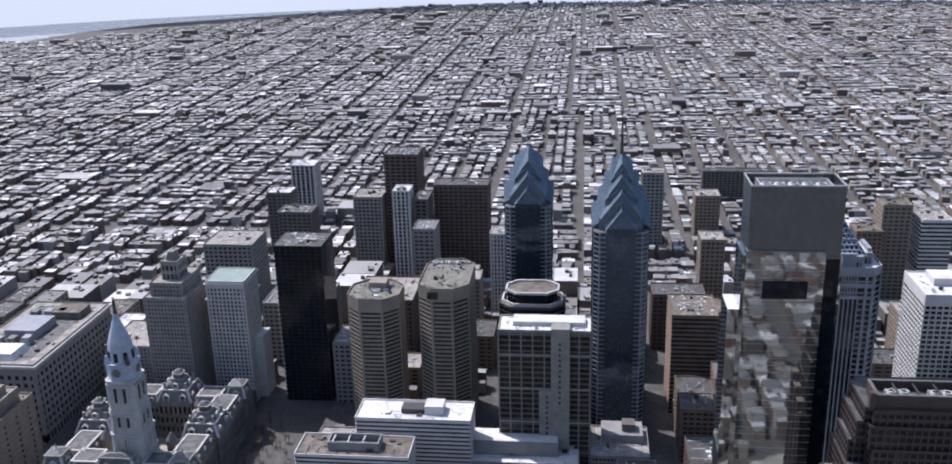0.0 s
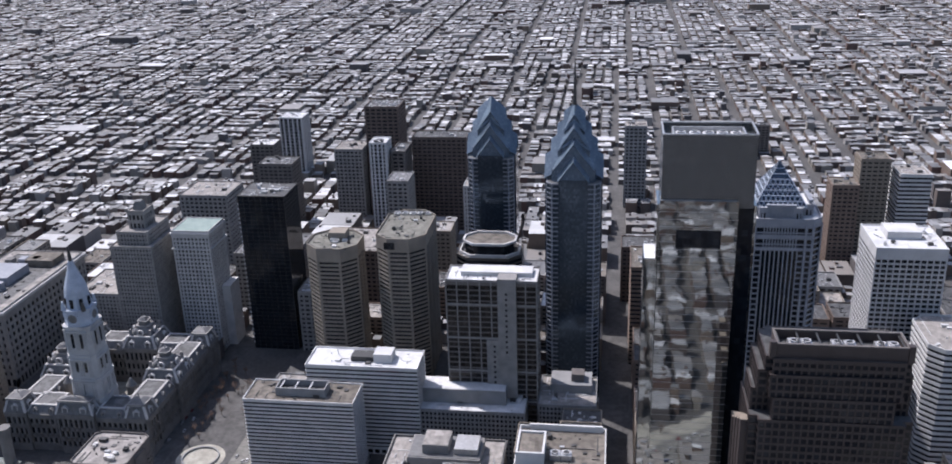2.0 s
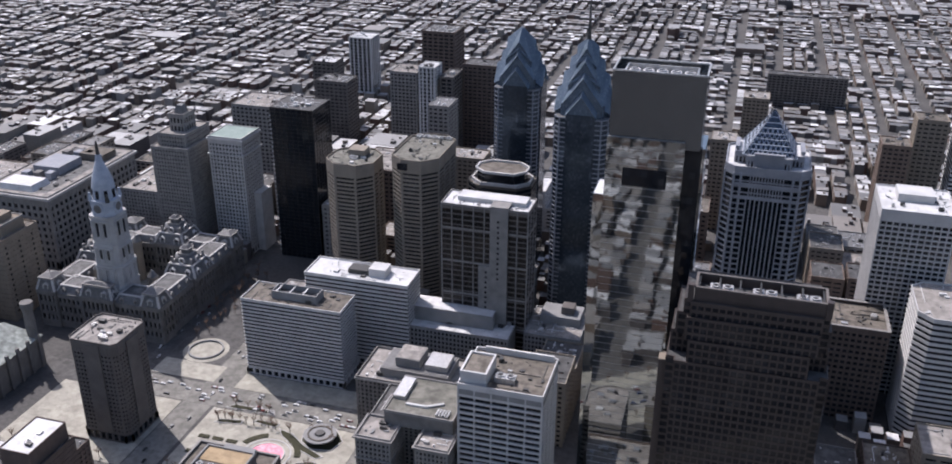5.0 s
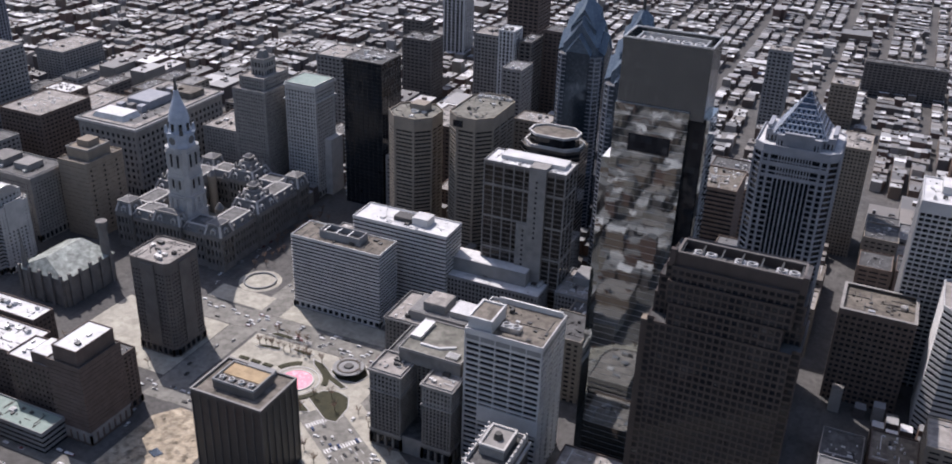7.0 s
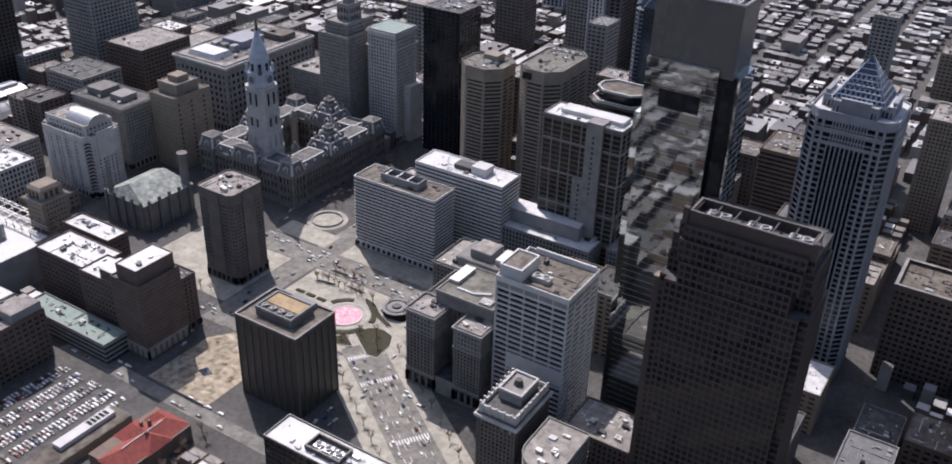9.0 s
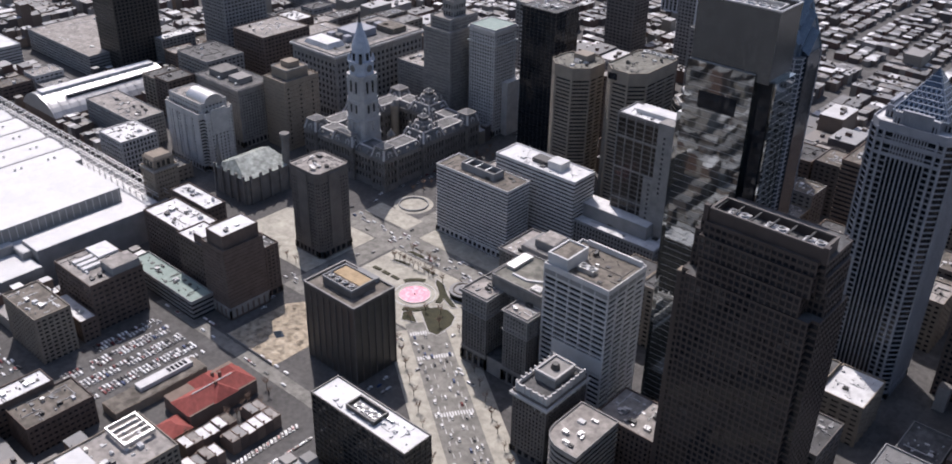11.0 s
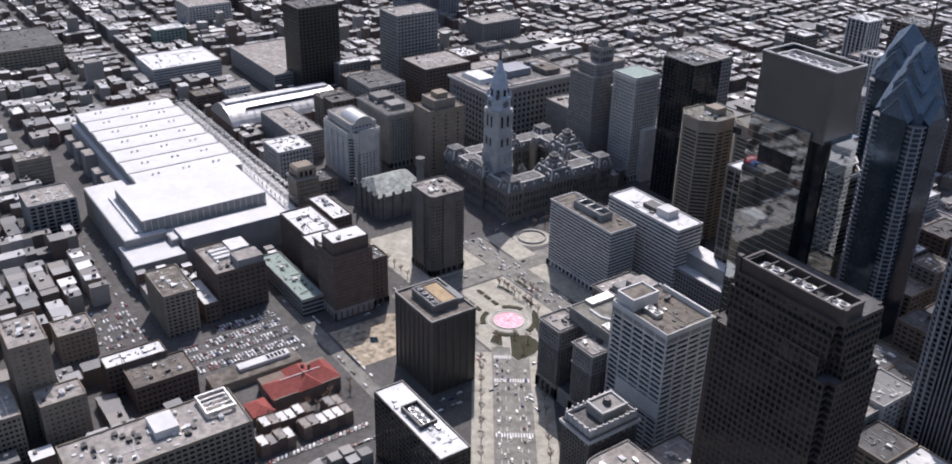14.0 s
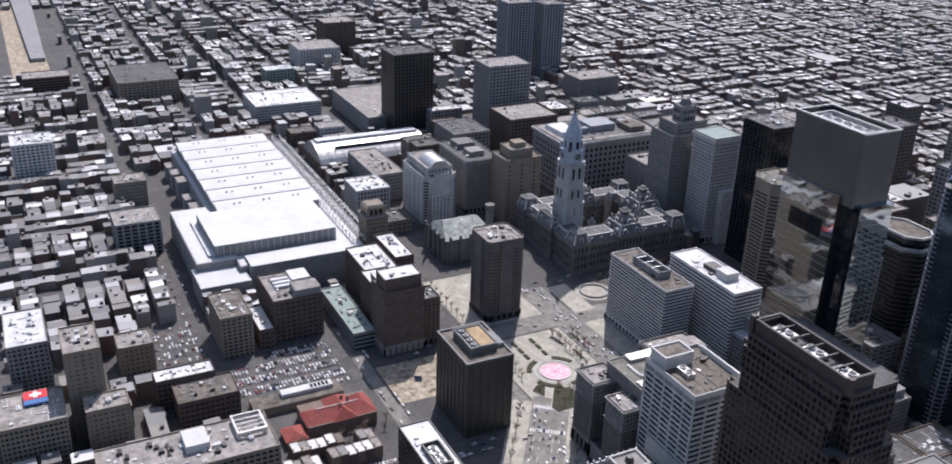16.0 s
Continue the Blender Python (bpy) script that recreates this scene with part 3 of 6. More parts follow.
# tan twin octagons
for x0, x1, y0, y1, z, f in ((147, 192, 103, 150, 127, 31), (208, 251, 107, 181, 136, 33)):
    t = T("office_tower", "tan concrete tower with cut corners and ribbon windows", x0, x1, y0, y1, z, f, TANCONC, band=0.5, proud=0.9, chamfer=12, top=9, roof=OLIVEROOF, parapet=1.6, units=6, pier=14.5, pw=2.0)
    if z < 130:
        part("penthouse", boxm(-6, 9, 0, 14, z, z + 7), TANCONC, t)
    else:
        for k in range(5):
            fan_unit(t, -14 + k * 7, 28, z, 5.5, 5.5, 1.4)
        part("grille", boxm(-12, -3, -38.2, -37, z - 8, z - 2), GLASS, t)
# dark tower with grid and blank shaft
t = T("office_tower", "dark glass tower with concrete ribs and blank shaft", 284, 353, 24, 52, 138, 31, DARKCONC, glass=BROWNGLASS, band=0.22, pier_mat=LIMESTONE, pier=8.6, pw=0.8, proud=0.5, top=2.5, roof=WHITEROOF, units=5)
shaft = part("shaft", boxm(5, 19, -16, 0, 0, 141), LIMESTONE, t, "blank pale concrete shaft")
part("shaft_foot", boxm(-4, 5, -15.5, 0, 0, 90), LIMESTONE, t)
me = mesh_of(boxm(-0.8, 0.8, -0.1, 0.1, 0, 1.8), "slot_window")
for k in range(20):
    link("slot_window", me, GLASS, shaft, (11.5 if k < 12 else 2.0, -16.02 if k < 12 else -15.52, 128 - k * 4.4 if k < 12 else 84 - (k - 12) * 4.4))
for z in (36, 62, 90, 118):
    part("belt_course", ring(rect(69, 28), -0.3, 0.12, z, z + 1.6), LIMESTONE, t)
part("penthouse", boxm(-24, 30, -4, 10, 138, 141.5), WHITECONC, t)
# two-tier office block
t = T("office_block", "low grey office block with tall white-roofed upper box", 262, 345, 0, 40, 40, 10, GREYCONC, band=0.4, pier=3.2, pw=1.3, roof=WHITEROOF, units=2)
part("upper_box", boxm(-41, 26, -8, 11, 40, 52), GREYCONC, t)
part("upper_roof", boxm(-40.4, 25.4, -7.4, 10.4, 52, 52.3), WHITEROOF, t)
roof_units(t, 14, 14, 40, 4, 5, ox=33, oy=2)
t = T("office_block", "grey stone block with white roof", 354, 398, 15, 60, 40, 10, GREYCONC, band=0.42, pier=3.0, pw=1.2, roof=GRAVEL, units=5)
part("upper_box", boxm(-14, 18, -2, 20, 40, 47), GREYCONC, t)
part("lift_house", boxm(2, 12, 4, 14, 47, 53), DARKCONC, t)
# white grid tower with brown roof
t = T("apartment_tower", "white concrete grid tower with brown roof terrace", 354, 406, -160, -117, 104, 23, WHITECONC, band=0.34, pier=10.4, pw=0.7, proud=1.0, top=6, base=4, roof=BROWNROOF, units=3, parapet=2.0)
part("blank_panel", boxm(-16, 26.1, -21.7, -20.4, 38, 50), WHITECONC, t)
part("dark_top_band", ring(rect(52, 43), -0.2, 0.12, 98.5, 102), GREYCONC, t)
ph = part("penthouse", boxm(-25, -9, -19, 4, 104, 112), WHITECONC, t)
part("penthouse_roof", boxm(-23.8, -10.2, -17.8, 2.8, 112, 112.3), BROWNROOF, ph)
part("penthouse_rim", ring([(x - 17, y - 7.5) for x, y in rect(16, 23)], -1.0, 0.2, 111.6, 113.4), WHITECONC, ph)
fan_unit(t, -3, -9, 104, 6, 6, 3.5)
fan_unit(t, 3.5, -9, 104, 6, 6, 3.5)
part("screen_wall", boxm(-20, 24, 19.5, 20.8, 104, 108), WHITECONC, t)
# classical pair beside it
t = T("office_building", "dark stone classical office building with twin wings and light court", 292, 350, -148, -112, 48, 12, DARKSTONE, glass=GLASS, band=0.38, pier=3.2, pw=1.5, proud=0.5, base=10, roof=DARKROOF, units=0, parapet=0)
tower("", "", 292, 350, -148, -112, 62, 4, LIMESTONE, band=0.42, pier=3.2, pw=1.5, proud=0.5, top=3, roof=DARKROOF, units=5, parapet=1.4, root=t, z0=48, fine=False)
reserve(292, 350, -172, -112)
for a0, a1 in ((291, 314), (330, 351)):
    ctr = [(x + (a0 + a1) / 2 - 321, y - 29.6) for x, y in rect(a1 - a0, 22.8)]
    tower("", "", a0, a1, -171, -148.2, 46, 11, DARKSTONE, band=0.36, pier=2.8, pw=1.2, proud=0.5, base=14, roof=GRAVEL, units=0, parapet=0, root=t)
    tower("", "", a0, a1, -171, -148.2, 62, 4, LIMESTONE, band=0.4, pier=2.8, pw=1.2, proud=0.5, top=2, roof=GRAVEL, units=2, parapet=1.4, root=t, z0=46)
    part("wing_cornice", ring(ctr, -0.4, 1.4, 61.2, 62.4), LIMESTONE, t)
    part("wing_balcony", ring(ctr, -0.4, 0.9, 45.6, 46.8), LIMESTONE, t)
    part("wing_course", ring(ctr, -0.4, 0.6, 12.6, 14.4), LIMESTONE, t)
part("court_base", boxm(-7.2, 9.2, -40, -18, 0, 14), LIMESTONE, t)
part("court_roof", boxm(-7.2, 9.2, -39.6, -18, 14, 14.5), DARKROOF, t)
part("upper_storey", boxm(-17, 28, -24, 16, 62, 72), DARKSTONE, t)
part("upper_roof", boxm(-16.4, 27.4, -23.4, 15.4, 72, 72.3), OLIVEROOF, t)
part("upper_rim", ring([(x + 5.5, y - 4) for x, y in rect(45, 40)], -0.5, 0.3, 71.5, 73.2), LIMESTONE, t)
part("corner_plant", boxm(-16, -8, -10, 12, 72.3, 75), STEEL, t)
part("skylight_bar", boxm(-6, 8, -15, -13.4, 72.3, 73.6), WHITECONC, t, "white angled roof curb")
part("skylight_bar", prism([(8, -15), (18, -9), (17.2, -7.6), (7.2, -13.4)], 72.3, 73.6), WHITECONC, t, "white angled roof curb")
for k in range(5):
    part("roof_vane", boxm(16 + k * 1.8, 16.8 + k * 1.8, -22, -15, 72.3, 74), STEEL, t)
t = T("office_building", "dark stone building with stepped attic storeys", 256, 336, -88, -46, 46, 11, DARKSTONE, band=0.42, pier=3.2, pw=1.6, base=7, roof=GRAVEL, units=5, parapet=1.6)
part("attic", boxm(-24, 26, -14, 14, 46, 53), LIMESTONE, t)
part("attic_roof", boxm(-23, 25, -13, 13, 53, 53.4), SLATE, t)
part("upper_attic", boxm(-14, 4, -9, 10, 53.4, 60), LIMESTONE, t)
part("upper_attic_roof", boxm(-13.4, 3.4, -8.4, 9.4, 60, 60.3), GRAVEL, t)
part("zinc_roof", boxm(8, 24, -9, 9, 53.4, 58), STEEL, t)
part("attic_cornice", ring(rect(80, 42), -0.4, 1.0, 45, 46.4), LIMESTONE, t)
# ornate tower
t = T("office_building", "ornate dark stone tower with pale carved crown", 381, 408, -222, -180, 50, 13, DARKCONC, band=0.45, pier=2.7, pw=1.3, base=7, roof=DARKROOF, units=0)
part("crown_cornice", ring(rect(27, 42), -0.5, 1.6, 47.5, 49.5), PALESTONE, t)
cr = part("crown", ring(rect(25, 40), -1.2, 0, 49.5, 56), PALESTONE, t, "pale carved crown storey")
for k in range(9):
    for sx in (-12.6, 12.6):
        part("crown_pilaster", boxm(sx - 0.7, sx + 0.7, -19 + k * 4.7, -17.8 + k * 4.7, 42, 57.5), PALESTONE, cr)
for k in range(5):
    part("crown_pilaster", boxm(-11 + k * 5, -9.8 + k * 5, -20.8, -19.4, 42, 57.5), PALESTONE, cr)
part("crown_roof", boxm(-12, 12, -19, 19, 53, 53.4), DARKROOF, t)
part("attic", boxm(-8, 8, -6, 15, 53, 60), LIMESTONE, t)
part("attic_rim", ring([(x, y + 4.5) for x, y in rect(16, 21)], -0.9, 0.4, 60, 61.4), PALESTONE, t)
part("lantern", prism([(x, y + 4.5) for x, y in ngon(8, 3.2)], 60, 64, 0.7), DARKSTEEL, t)
# rounded-corner block
reserve(416, 446, -242, -196)
t = thing("office_building", "grey office block with rounded corner and cluttered roof", "office building", (431, -219, 0))
rp = [(-14, 22), (-14, -6)] + [(-14 + 16 * (1 - math.cos(radians(a))), -6 - 16 * math.sin(radians(a))) for a in range(15, 91, 15)] + [(14, -22), (14, 22)]
rp = rp[::-1] if sum(rp[i][0] * rp[(i + 1) % len(rp)][1] - rp[(i + 1) % len(rp)][0] * rp[i][1] for i in range(len(rp))) < 0 else rp
part("wall", prism(offset(rp, -0.4), 0, 44.7), GLASS, t)
me = mesh_of(ring(rp, -0.5, 0, 0, 2.0), "spandrel")
for k in range(11):
    link("spandrel", me, LIMESTONE, t, (0, 0, k * 4 + 2.2))
part("roof", prism(offset(rp, -0.5), 44.6, 45), GRAVEL, t)
part("parapet", ring(rp, -0.5, 0.2, 44.6, 46), LIMESTONE, t)
roof_units(t, 20, 36, 45, 8, 9)
# low neighbours on the north side of the glass tower
T("office_building", "dark stone office building with plain roof", 425, 468, -192, -158, 38, 9, DARKBRICK, fine=False, pier=3.4, pw=1.5, roof=GRAVEL, units=6)

# stepped dark granite tower
reserve(470, 558, -222, -150)
t = tower("office_tower", "tall notched dark red granite tower with fan crown", 475, 551, -206, -165, 172, 41, REDGRANITE, glass=BLACKGLASS, band=0.34, pier=3.4, pw=0.8, proud=0.14, roof=DARKROOF, units=0, notch=4, parapet=0.3)
tower("", "", 476, 550, -205.4, -166, 184, 3, REDGRANITE, glass=BLACKGLASS, band=0.34, pier=3.4, pw=0.8, proud=0.14, roof=DARKROOF, units=0, root=t, z0=172, notch=9, parapet=0.3)
tower("", "", 478, 549, -204.6, -167, 196, 3, REDGRANITE, glass=BLACKGLASS, band=0.34, pier=3.4, pw=0.8, proud=0.14, roof=DARKROOF, units=0, root=t, z0=184, notch=5, parapet=0.3)
tower("", "", 481, 547.5, -203.4, -168, 204, 2, REDGRANITE, glass=BLACKGLASS, band=0.45, pier=3.4, pw=0.8, proud=0.14, roof=DARKROOF, units=0, root=t, z0=196, notch=3, parapet=0.3)
for k in range(4):
    part("shoulder_block", boxm(-41.5, -37, -15 + k * 9, -10 + k * 9, 0, 168 - 5 * k), REDGRANITE, t)
    part("shoulder_cap", boxm(-41.7, -37, -15.2 + k * 9, -9.8 + k * 9, 168 - 5 * k, 168.7 - 5 * k), TANBRICK, t)
crown = part("crown_frame", ring([(x + 2.5, y - 8) for x, y in rect(60, 16)], -0.8, 0.2, 204, 211), REDGRANITE, t)
part("crown_rim", ring([(x + 2.5, y - 8) for x, y in rect(60, 16)], -0.9, 0.35, 211, 211.6), DARKCONC, crown)
part("crown_floor", boxm(-26.8, 31.8, -15.4, -0.6, 204, 206.4), DARKROOF, t)
for k in range(3):
    for j in range(2):
        fan_unit(t, -18.5 + k * 20 + j * 5.8, -8, 206.4, 5.2, 7.0, 2.5)
for k in range(7):
    part("crown_beam", boxm(-26.5 + k * 9.5, -25.7 + k * 9.5, -15.6, -0.4, 209.8, 210.6), DARKSTEEL, t)
for sx in (-29.4, 33.4):
    part("crown_finial", boxm(sx - 1.4, sx + 1.4, -17, -14, 204, 212.6), REDGRANITE, t)

# mirror glass tower
reserve(425, 486, -150, -100)
t = thing("glass_tower", "silver mirror glass tower with darker screened top box", "office tower", (455, -130, 0))
part("lower_wall", boxm(-24, 16, -14, -6, 0, 262), MIRRORGLASS, t, "mirror glass wall")
part("core_wall", boxm(-25, 26, -8, 15, 0, 258), MIRRORGLASS, t, "mirror glass wall")
part("corner_slot", boxm(16, 24.5, -9.5, -6, 0, 258.5), BLACKGLASS, t, "black recessed corner")
# Black box just proud of the wall; its colour stands for recess shade.
part("atrium_shade_box", boxm(-15, 8, -14.12, -12, 236, 246), BLACKGLASS, t, "black glass box painted as the shaded atrium recess")
part("side_wing", boxm(-31, -25, -6, 16, 0, 226), MIRRORGLASS, t)
part("side_wing_roof", boxm(-30.6, -25, -5.6, 15.6, 226, 226.3), WHITEROOF, t)
part("terrace_roof", boxm(-23.6, 15.6, -13.6, -6.4, 262, 262.3), GREYCONC, t)
part("upper_wall", prism(rect(47, 25), 258, 293), MATTEGLASS, t, "grey screened glass box")
me = mesh_of(ring(rect(47, 25), -0.1, 0.05, 0, 0.2), "mullion")
for k in range(8):
    link("mullion", me, MATTEGLASS, t, (0, 0, 260 + k * 4.2))
part("crown_screen", ring(rect(47, 25), -0.5, 0.15, 293, 297), MATTEGLASS, t)
part("crown_rim", ring(rect(47, 25), -0.6, 0.25, 296.8, 297.5), STEEL, t, "bright metal rim")
part("roof", prism(rect(46, 24), 291, 292.5), DARKROOF, t)
part("inner_rim", ring(rect(36, 15), -0.4, 0.4, 292.5, 296), STEEL, t)
for k in range(5):
    fan_unit(t, -14 + k * 7, 0, 292.5, 5.5, 6, 2.2, WHITECONC)
me = mesh_of(boxm(-24, 16, -14.06, -13.9, 0, 0.18), "mullion")
for k in range(61):
    link("mullion", me, STEEL, t, (0, 0, 4 + k * 4.2))
me = mesh_of(boxm(25.9, 26.06, -8, 15, 0, 0.18), "mullion")
for k in range(60):
    link("mullion", me, STEEL, t, (0, 0, 4 + k * 4.2))

# pyramid-topped tower
t = T("office_tower", "blue-grey granite tower with lattice pyramid crown", 490.5, 544.5, -7, 43, 202, 47, BLUEGREY, glass=BLACKGLASS, band=0.24, pier=0, proud=0.6, roof=WHITEROOF, chamfer=6, top=4, units=0, parapet=1.5, base=8)
for turn, half, wide in ((0, 25.0, 21), (1, 27.0, 19), (2, 25.0, 21), (3, 27.0, 19)):
    rot = Matrix.Rotation(turn * math.pi / 2, 4, "Z")
    bm = boxm(-11.5, 11.5, -half - 0.2, -half + 1, 10, 178)
    bm.transform(rot)
    pn = part("centre_panel", bm, BLACKGLASS, t, "dark recessed centre bay")
    for k in range(9):
        bm = boxm(-11.9 + k * 2.9, -11.1 + k * 2.9, -half - 0.8, -half + 0.5, 10, 181)
        bm.transform(rot)
        part("centre_rib", bm, BLUEGREY, pn)
    for sx in (-wide, -wide + 4.6, wide - 4.6, wide):
        bm = boxm(sx - 0.8, sx + 0.8, -half - 0.7, -half + 0.5, 8, 199)
        bm.transform(rot)
        part("face_pier", bm, BLUEGREY, t)
    for z in (181, 190):
        bm = boxm(-wide, wide, -half - 0.55, -half + 0.4, z, z + 2.2)
        bm.transform(rot)
        part("belt_course", bm, BLUEGREY, t)
    bm = bmesh.new()
    for k in range(12):
        add_box(bm, -10.9 + k * 1.9, -10.1 + k * 1.9, -half - 0.5, -half + 0.4, 183, 198)
    bm.transform(rot)
    part("frieze", bm, BLUEGREY, t)["kind"] = "stuff"
tower("", "", 495.5, 539.5, -3.5, 39.5, 209, 1, BLUEGREY, band=0.4, pier=2.4, pw=1.2, roof=WHITEROOF, root=t, z0=202, units=0, notch=8, parapet=1.0)
for turn in range(4):
    bm = boxm(-9, 9, -21.2, -19.6, 202, 211.5)
    for k in range(6):
        add_box(bm, -9 + k * 3.4, -8 + k * 3.4, -21.9, -21.2, 202, 210.5)
    add_box(bm, -9.6, 9.6, -22.2, -19.4, 210.6, 212)
    bm.transform(Matrix.Rotation(turn * math.pi / 2, 4, "Z"))
    part("crown_portal", bm, BLUEGREY, t)
PYB, PYH, PY0, PY1 = 17.0, 16.6, 209.0, 236.0
py = part("pyramid", prism(rect(2 * PYH, 2 * PYH), PY0, PY1, 0.03), BLUEGLASS, t, "dark glazed pyramid roof")
for sgn in range(4):
    turn = Matrix.Rotation(sgn * math.pi / 2, 4, "Z")
    for k in range(8):
        f = k / 8.4
        half = PYB * (1 - f)
        bm = boxm(-half, half, -half - 0.35, -half + 0.35, PY0 + 27 * f - 0.3, PY0 + 27 * f + 0.3)
        bm.transform(turn)
        part("lattice_bar", bm, BLUEPAINT, py)
    for k in range(-5, 6):
        for lean in (-1, 1):
            x = k * 3.1
            # a slanting bar that runs up the face until it meets the hip
            xe = (x + lean * PYB) / 2 if abs(x) < PYB else x
            f = 1 - abs(xe) / PYB
            bm = bmesh.new()
            v = [bm.verts.new(q) for q in ((x - 0.3, -PYB - 0.15, PY0), (x + 0.3, -PYB - 0.15, PY0), (xe + 0.3, -PYB * (1 - f) - 0.15, PY0 + 27 * f), (xe - 0.3, -PYB * (1 - f) - 0.15, PY0 + 27 * f))]
            bm.faces.new(v)
            bmesh.ops.solidify(bm, geom=bm.faces[:], thickness=0.4)
            bm.transform(turn)
            part("lattice_bar", bm, BLUEPAINT, py)
    bm = bmesh.new()
    v = [bm.verts.new(q) for q in ((-PYB - 0.5, -PYB + 0.4, PY0), (-PYB + 0.4, -PYB - 0.5, PY0), (0.3, -0.3, PY1 + 0.3), (-0.3, 0.3, PY1 + 0.3))]
    bm.faces.new(v)
    bmesh.ops.solidify(bm, geom=bm.faces[:], thickness=0.7)
    bm.transform(turn)
    part("hip_bar", bm, BLUEPAINT, py)

# white grid tower further out
t = T("office_tower", "white concrete grid tower with white roof", 602, 653, 73, 124, 152, 36, WHITECONC, band=0.32, fine=False, pier=4.6, pw=0.8, proud=0.8, top=7, roof=WHITEROOF, units=7)
part("penthouse", boxm(-13, 12, -4, 16, 152, 158), WHITECONC, t)
# dark block with pale frame roof
t = T("office_block", "dark brick block with pale roof rim and sunken brown deck", 565, 617, 29, 72, 75, 16, DARKBRICK, fine=False, band=0.5, pier=4.2, pw=1.5, roof=BROWNROOF, units=3, parapet=2.2)
part("coping", ring(rect(52, 43), -2.0, 0.3, 77.2, 77.8), LIMESTONE, t, "pale coping")
T("office_block", "brown banded office tower with cluttered roof", 424, 464, 158, 208, 95, 23, BRICK, band=0.55, fine=False, proud=0.4, roof=BROWNROOF, units=8)
t = T("office_block", "white banded block with sloped shoulder", 628, 690, 5, 62, 104, 24, WHITECONC, band=0.5, proud=0.5, roof=GRAVEL, fine=False, units=4, chamfer=9)
T("apartment_tower", "tan brick apartment tower", 536, 562, 277, 325, 110, 30, TANBRICK, fine=False, band=0.5, pier=3.2, pw=1.6, roof=GRAVEL, units=3)

# ---- stepped-gable glass spires ----
def spire_tower(name, label, cx, cy, w, zs, gables, tip):
    reserve(cx - w / 2, cx + w / 2, cy - w / 2, cy + w / 2)
    root = tower(name, label, cx - w / 2, cx + w / 2, cy - w / 2, cy + w / 2, zs, int(zs / 4), BLUEGREY, glass=BLUEGLASS, band=0.2, pier=w / 3, pw=1.0, proud=0.3, chamfer=w * 0.1, units=0, roof=SLATE, parapet=0)
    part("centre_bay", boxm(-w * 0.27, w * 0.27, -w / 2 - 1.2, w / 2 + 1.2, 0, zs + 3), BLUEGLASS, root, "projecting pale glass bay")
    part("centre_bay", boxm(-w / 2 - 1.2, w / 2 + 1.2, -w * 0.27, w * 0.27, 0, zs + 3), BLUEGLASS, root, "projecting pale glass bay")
    for a, ln, zb, zp, zc in gables:
        for turn in range(4):
            rot = Matrix.Rotation(turn * math.pi / 2, 4, "Z")
            # wall of the gable, then its two slopes, whose ridge climbs towards the middle
            bm = boxm(-a + 0.5, a - 0.5, -ln + 0.7, 0, zs - 4, zb)
            v = [bm.verts.new(q) for q in ((-a + 0.5, -ln + 0.7, zb), (a - 0.5, -ln + 0.7, zb), (0, -ln + 0.7, zp - 0.8))]
            bm.faces.new(v)
            bm.transform(rot)
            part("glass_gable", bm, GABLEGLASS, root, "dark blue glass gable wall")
            bm = bmesh.new()
            for sgn in (-1, 1):
                v = [bm.verts.new(q) for q in ((sgn * (a + 0.4), -ln - 0.5, zb - 0.5), (0, -ln - 0.5, zp), (0, 0, zc), (sgn * (a + 0.4), 0, zb - 0.5 + zc - zp))]
                bm.faces.new(v if sgn < 0 else v[::-1])
            bmesh.ops.solidify(bm, geom=bm.faces[:], thickness=0.8)
            bm.transform(rot)
            part("gable_roof", bm, ROOFGLASS, root, "blue glass gable slope painted sunlit pale")
    if tip:
        part("spire", prism(ngon(8, 1.8), gables[-1][4] - 6, tip, 0.12), DARKSTEEL, root, "dark needle spire")
    return root


spire_tower("glass_tower", "blue glass tower with stepped gables and needle spire", 376, 117, 43, 192, [(12, 22.8, 194, 210, 224), (16, 18, 202, 223, 235), (13, 13, 216, 235, 244), (8.5, 8, 231, 245, 252)], 287)
spire_tower("glass_tower", "blue glass tower with stepped gable roof", 296, 229, 42, 178, [(12, 22.4, 180, 196, 208), (16, 17.5, 187, 208, 220), (12.5, 12.5, 202, 220, 231)], 0)
# black octagonal block with pale looping rims
t = T("office_tower", "black glass block with pale looping roof rims", 276, 332, 114, 156, 118, 28, BRONZE, glass=BLACKGLASS, band=0.3, proud=0.3, chamfer=10, units=3, roof=BROWNROOF)
part("rim", ring(rect(50, 36, 10), -0.7, 0.7, 118, 121), PALESTONE, t)
part("setback", prism(rect(42, 28, 8), 118, 128), BLACKGLASS, t)
part("upper_rim", ring(rect(44, 30, 9), -0.8, 0.8, 128, 130), PALESTONE, t)
part("setback_roof", prism(rect(41, 27, 8), 128, 128.4), BROWNROOF, t)

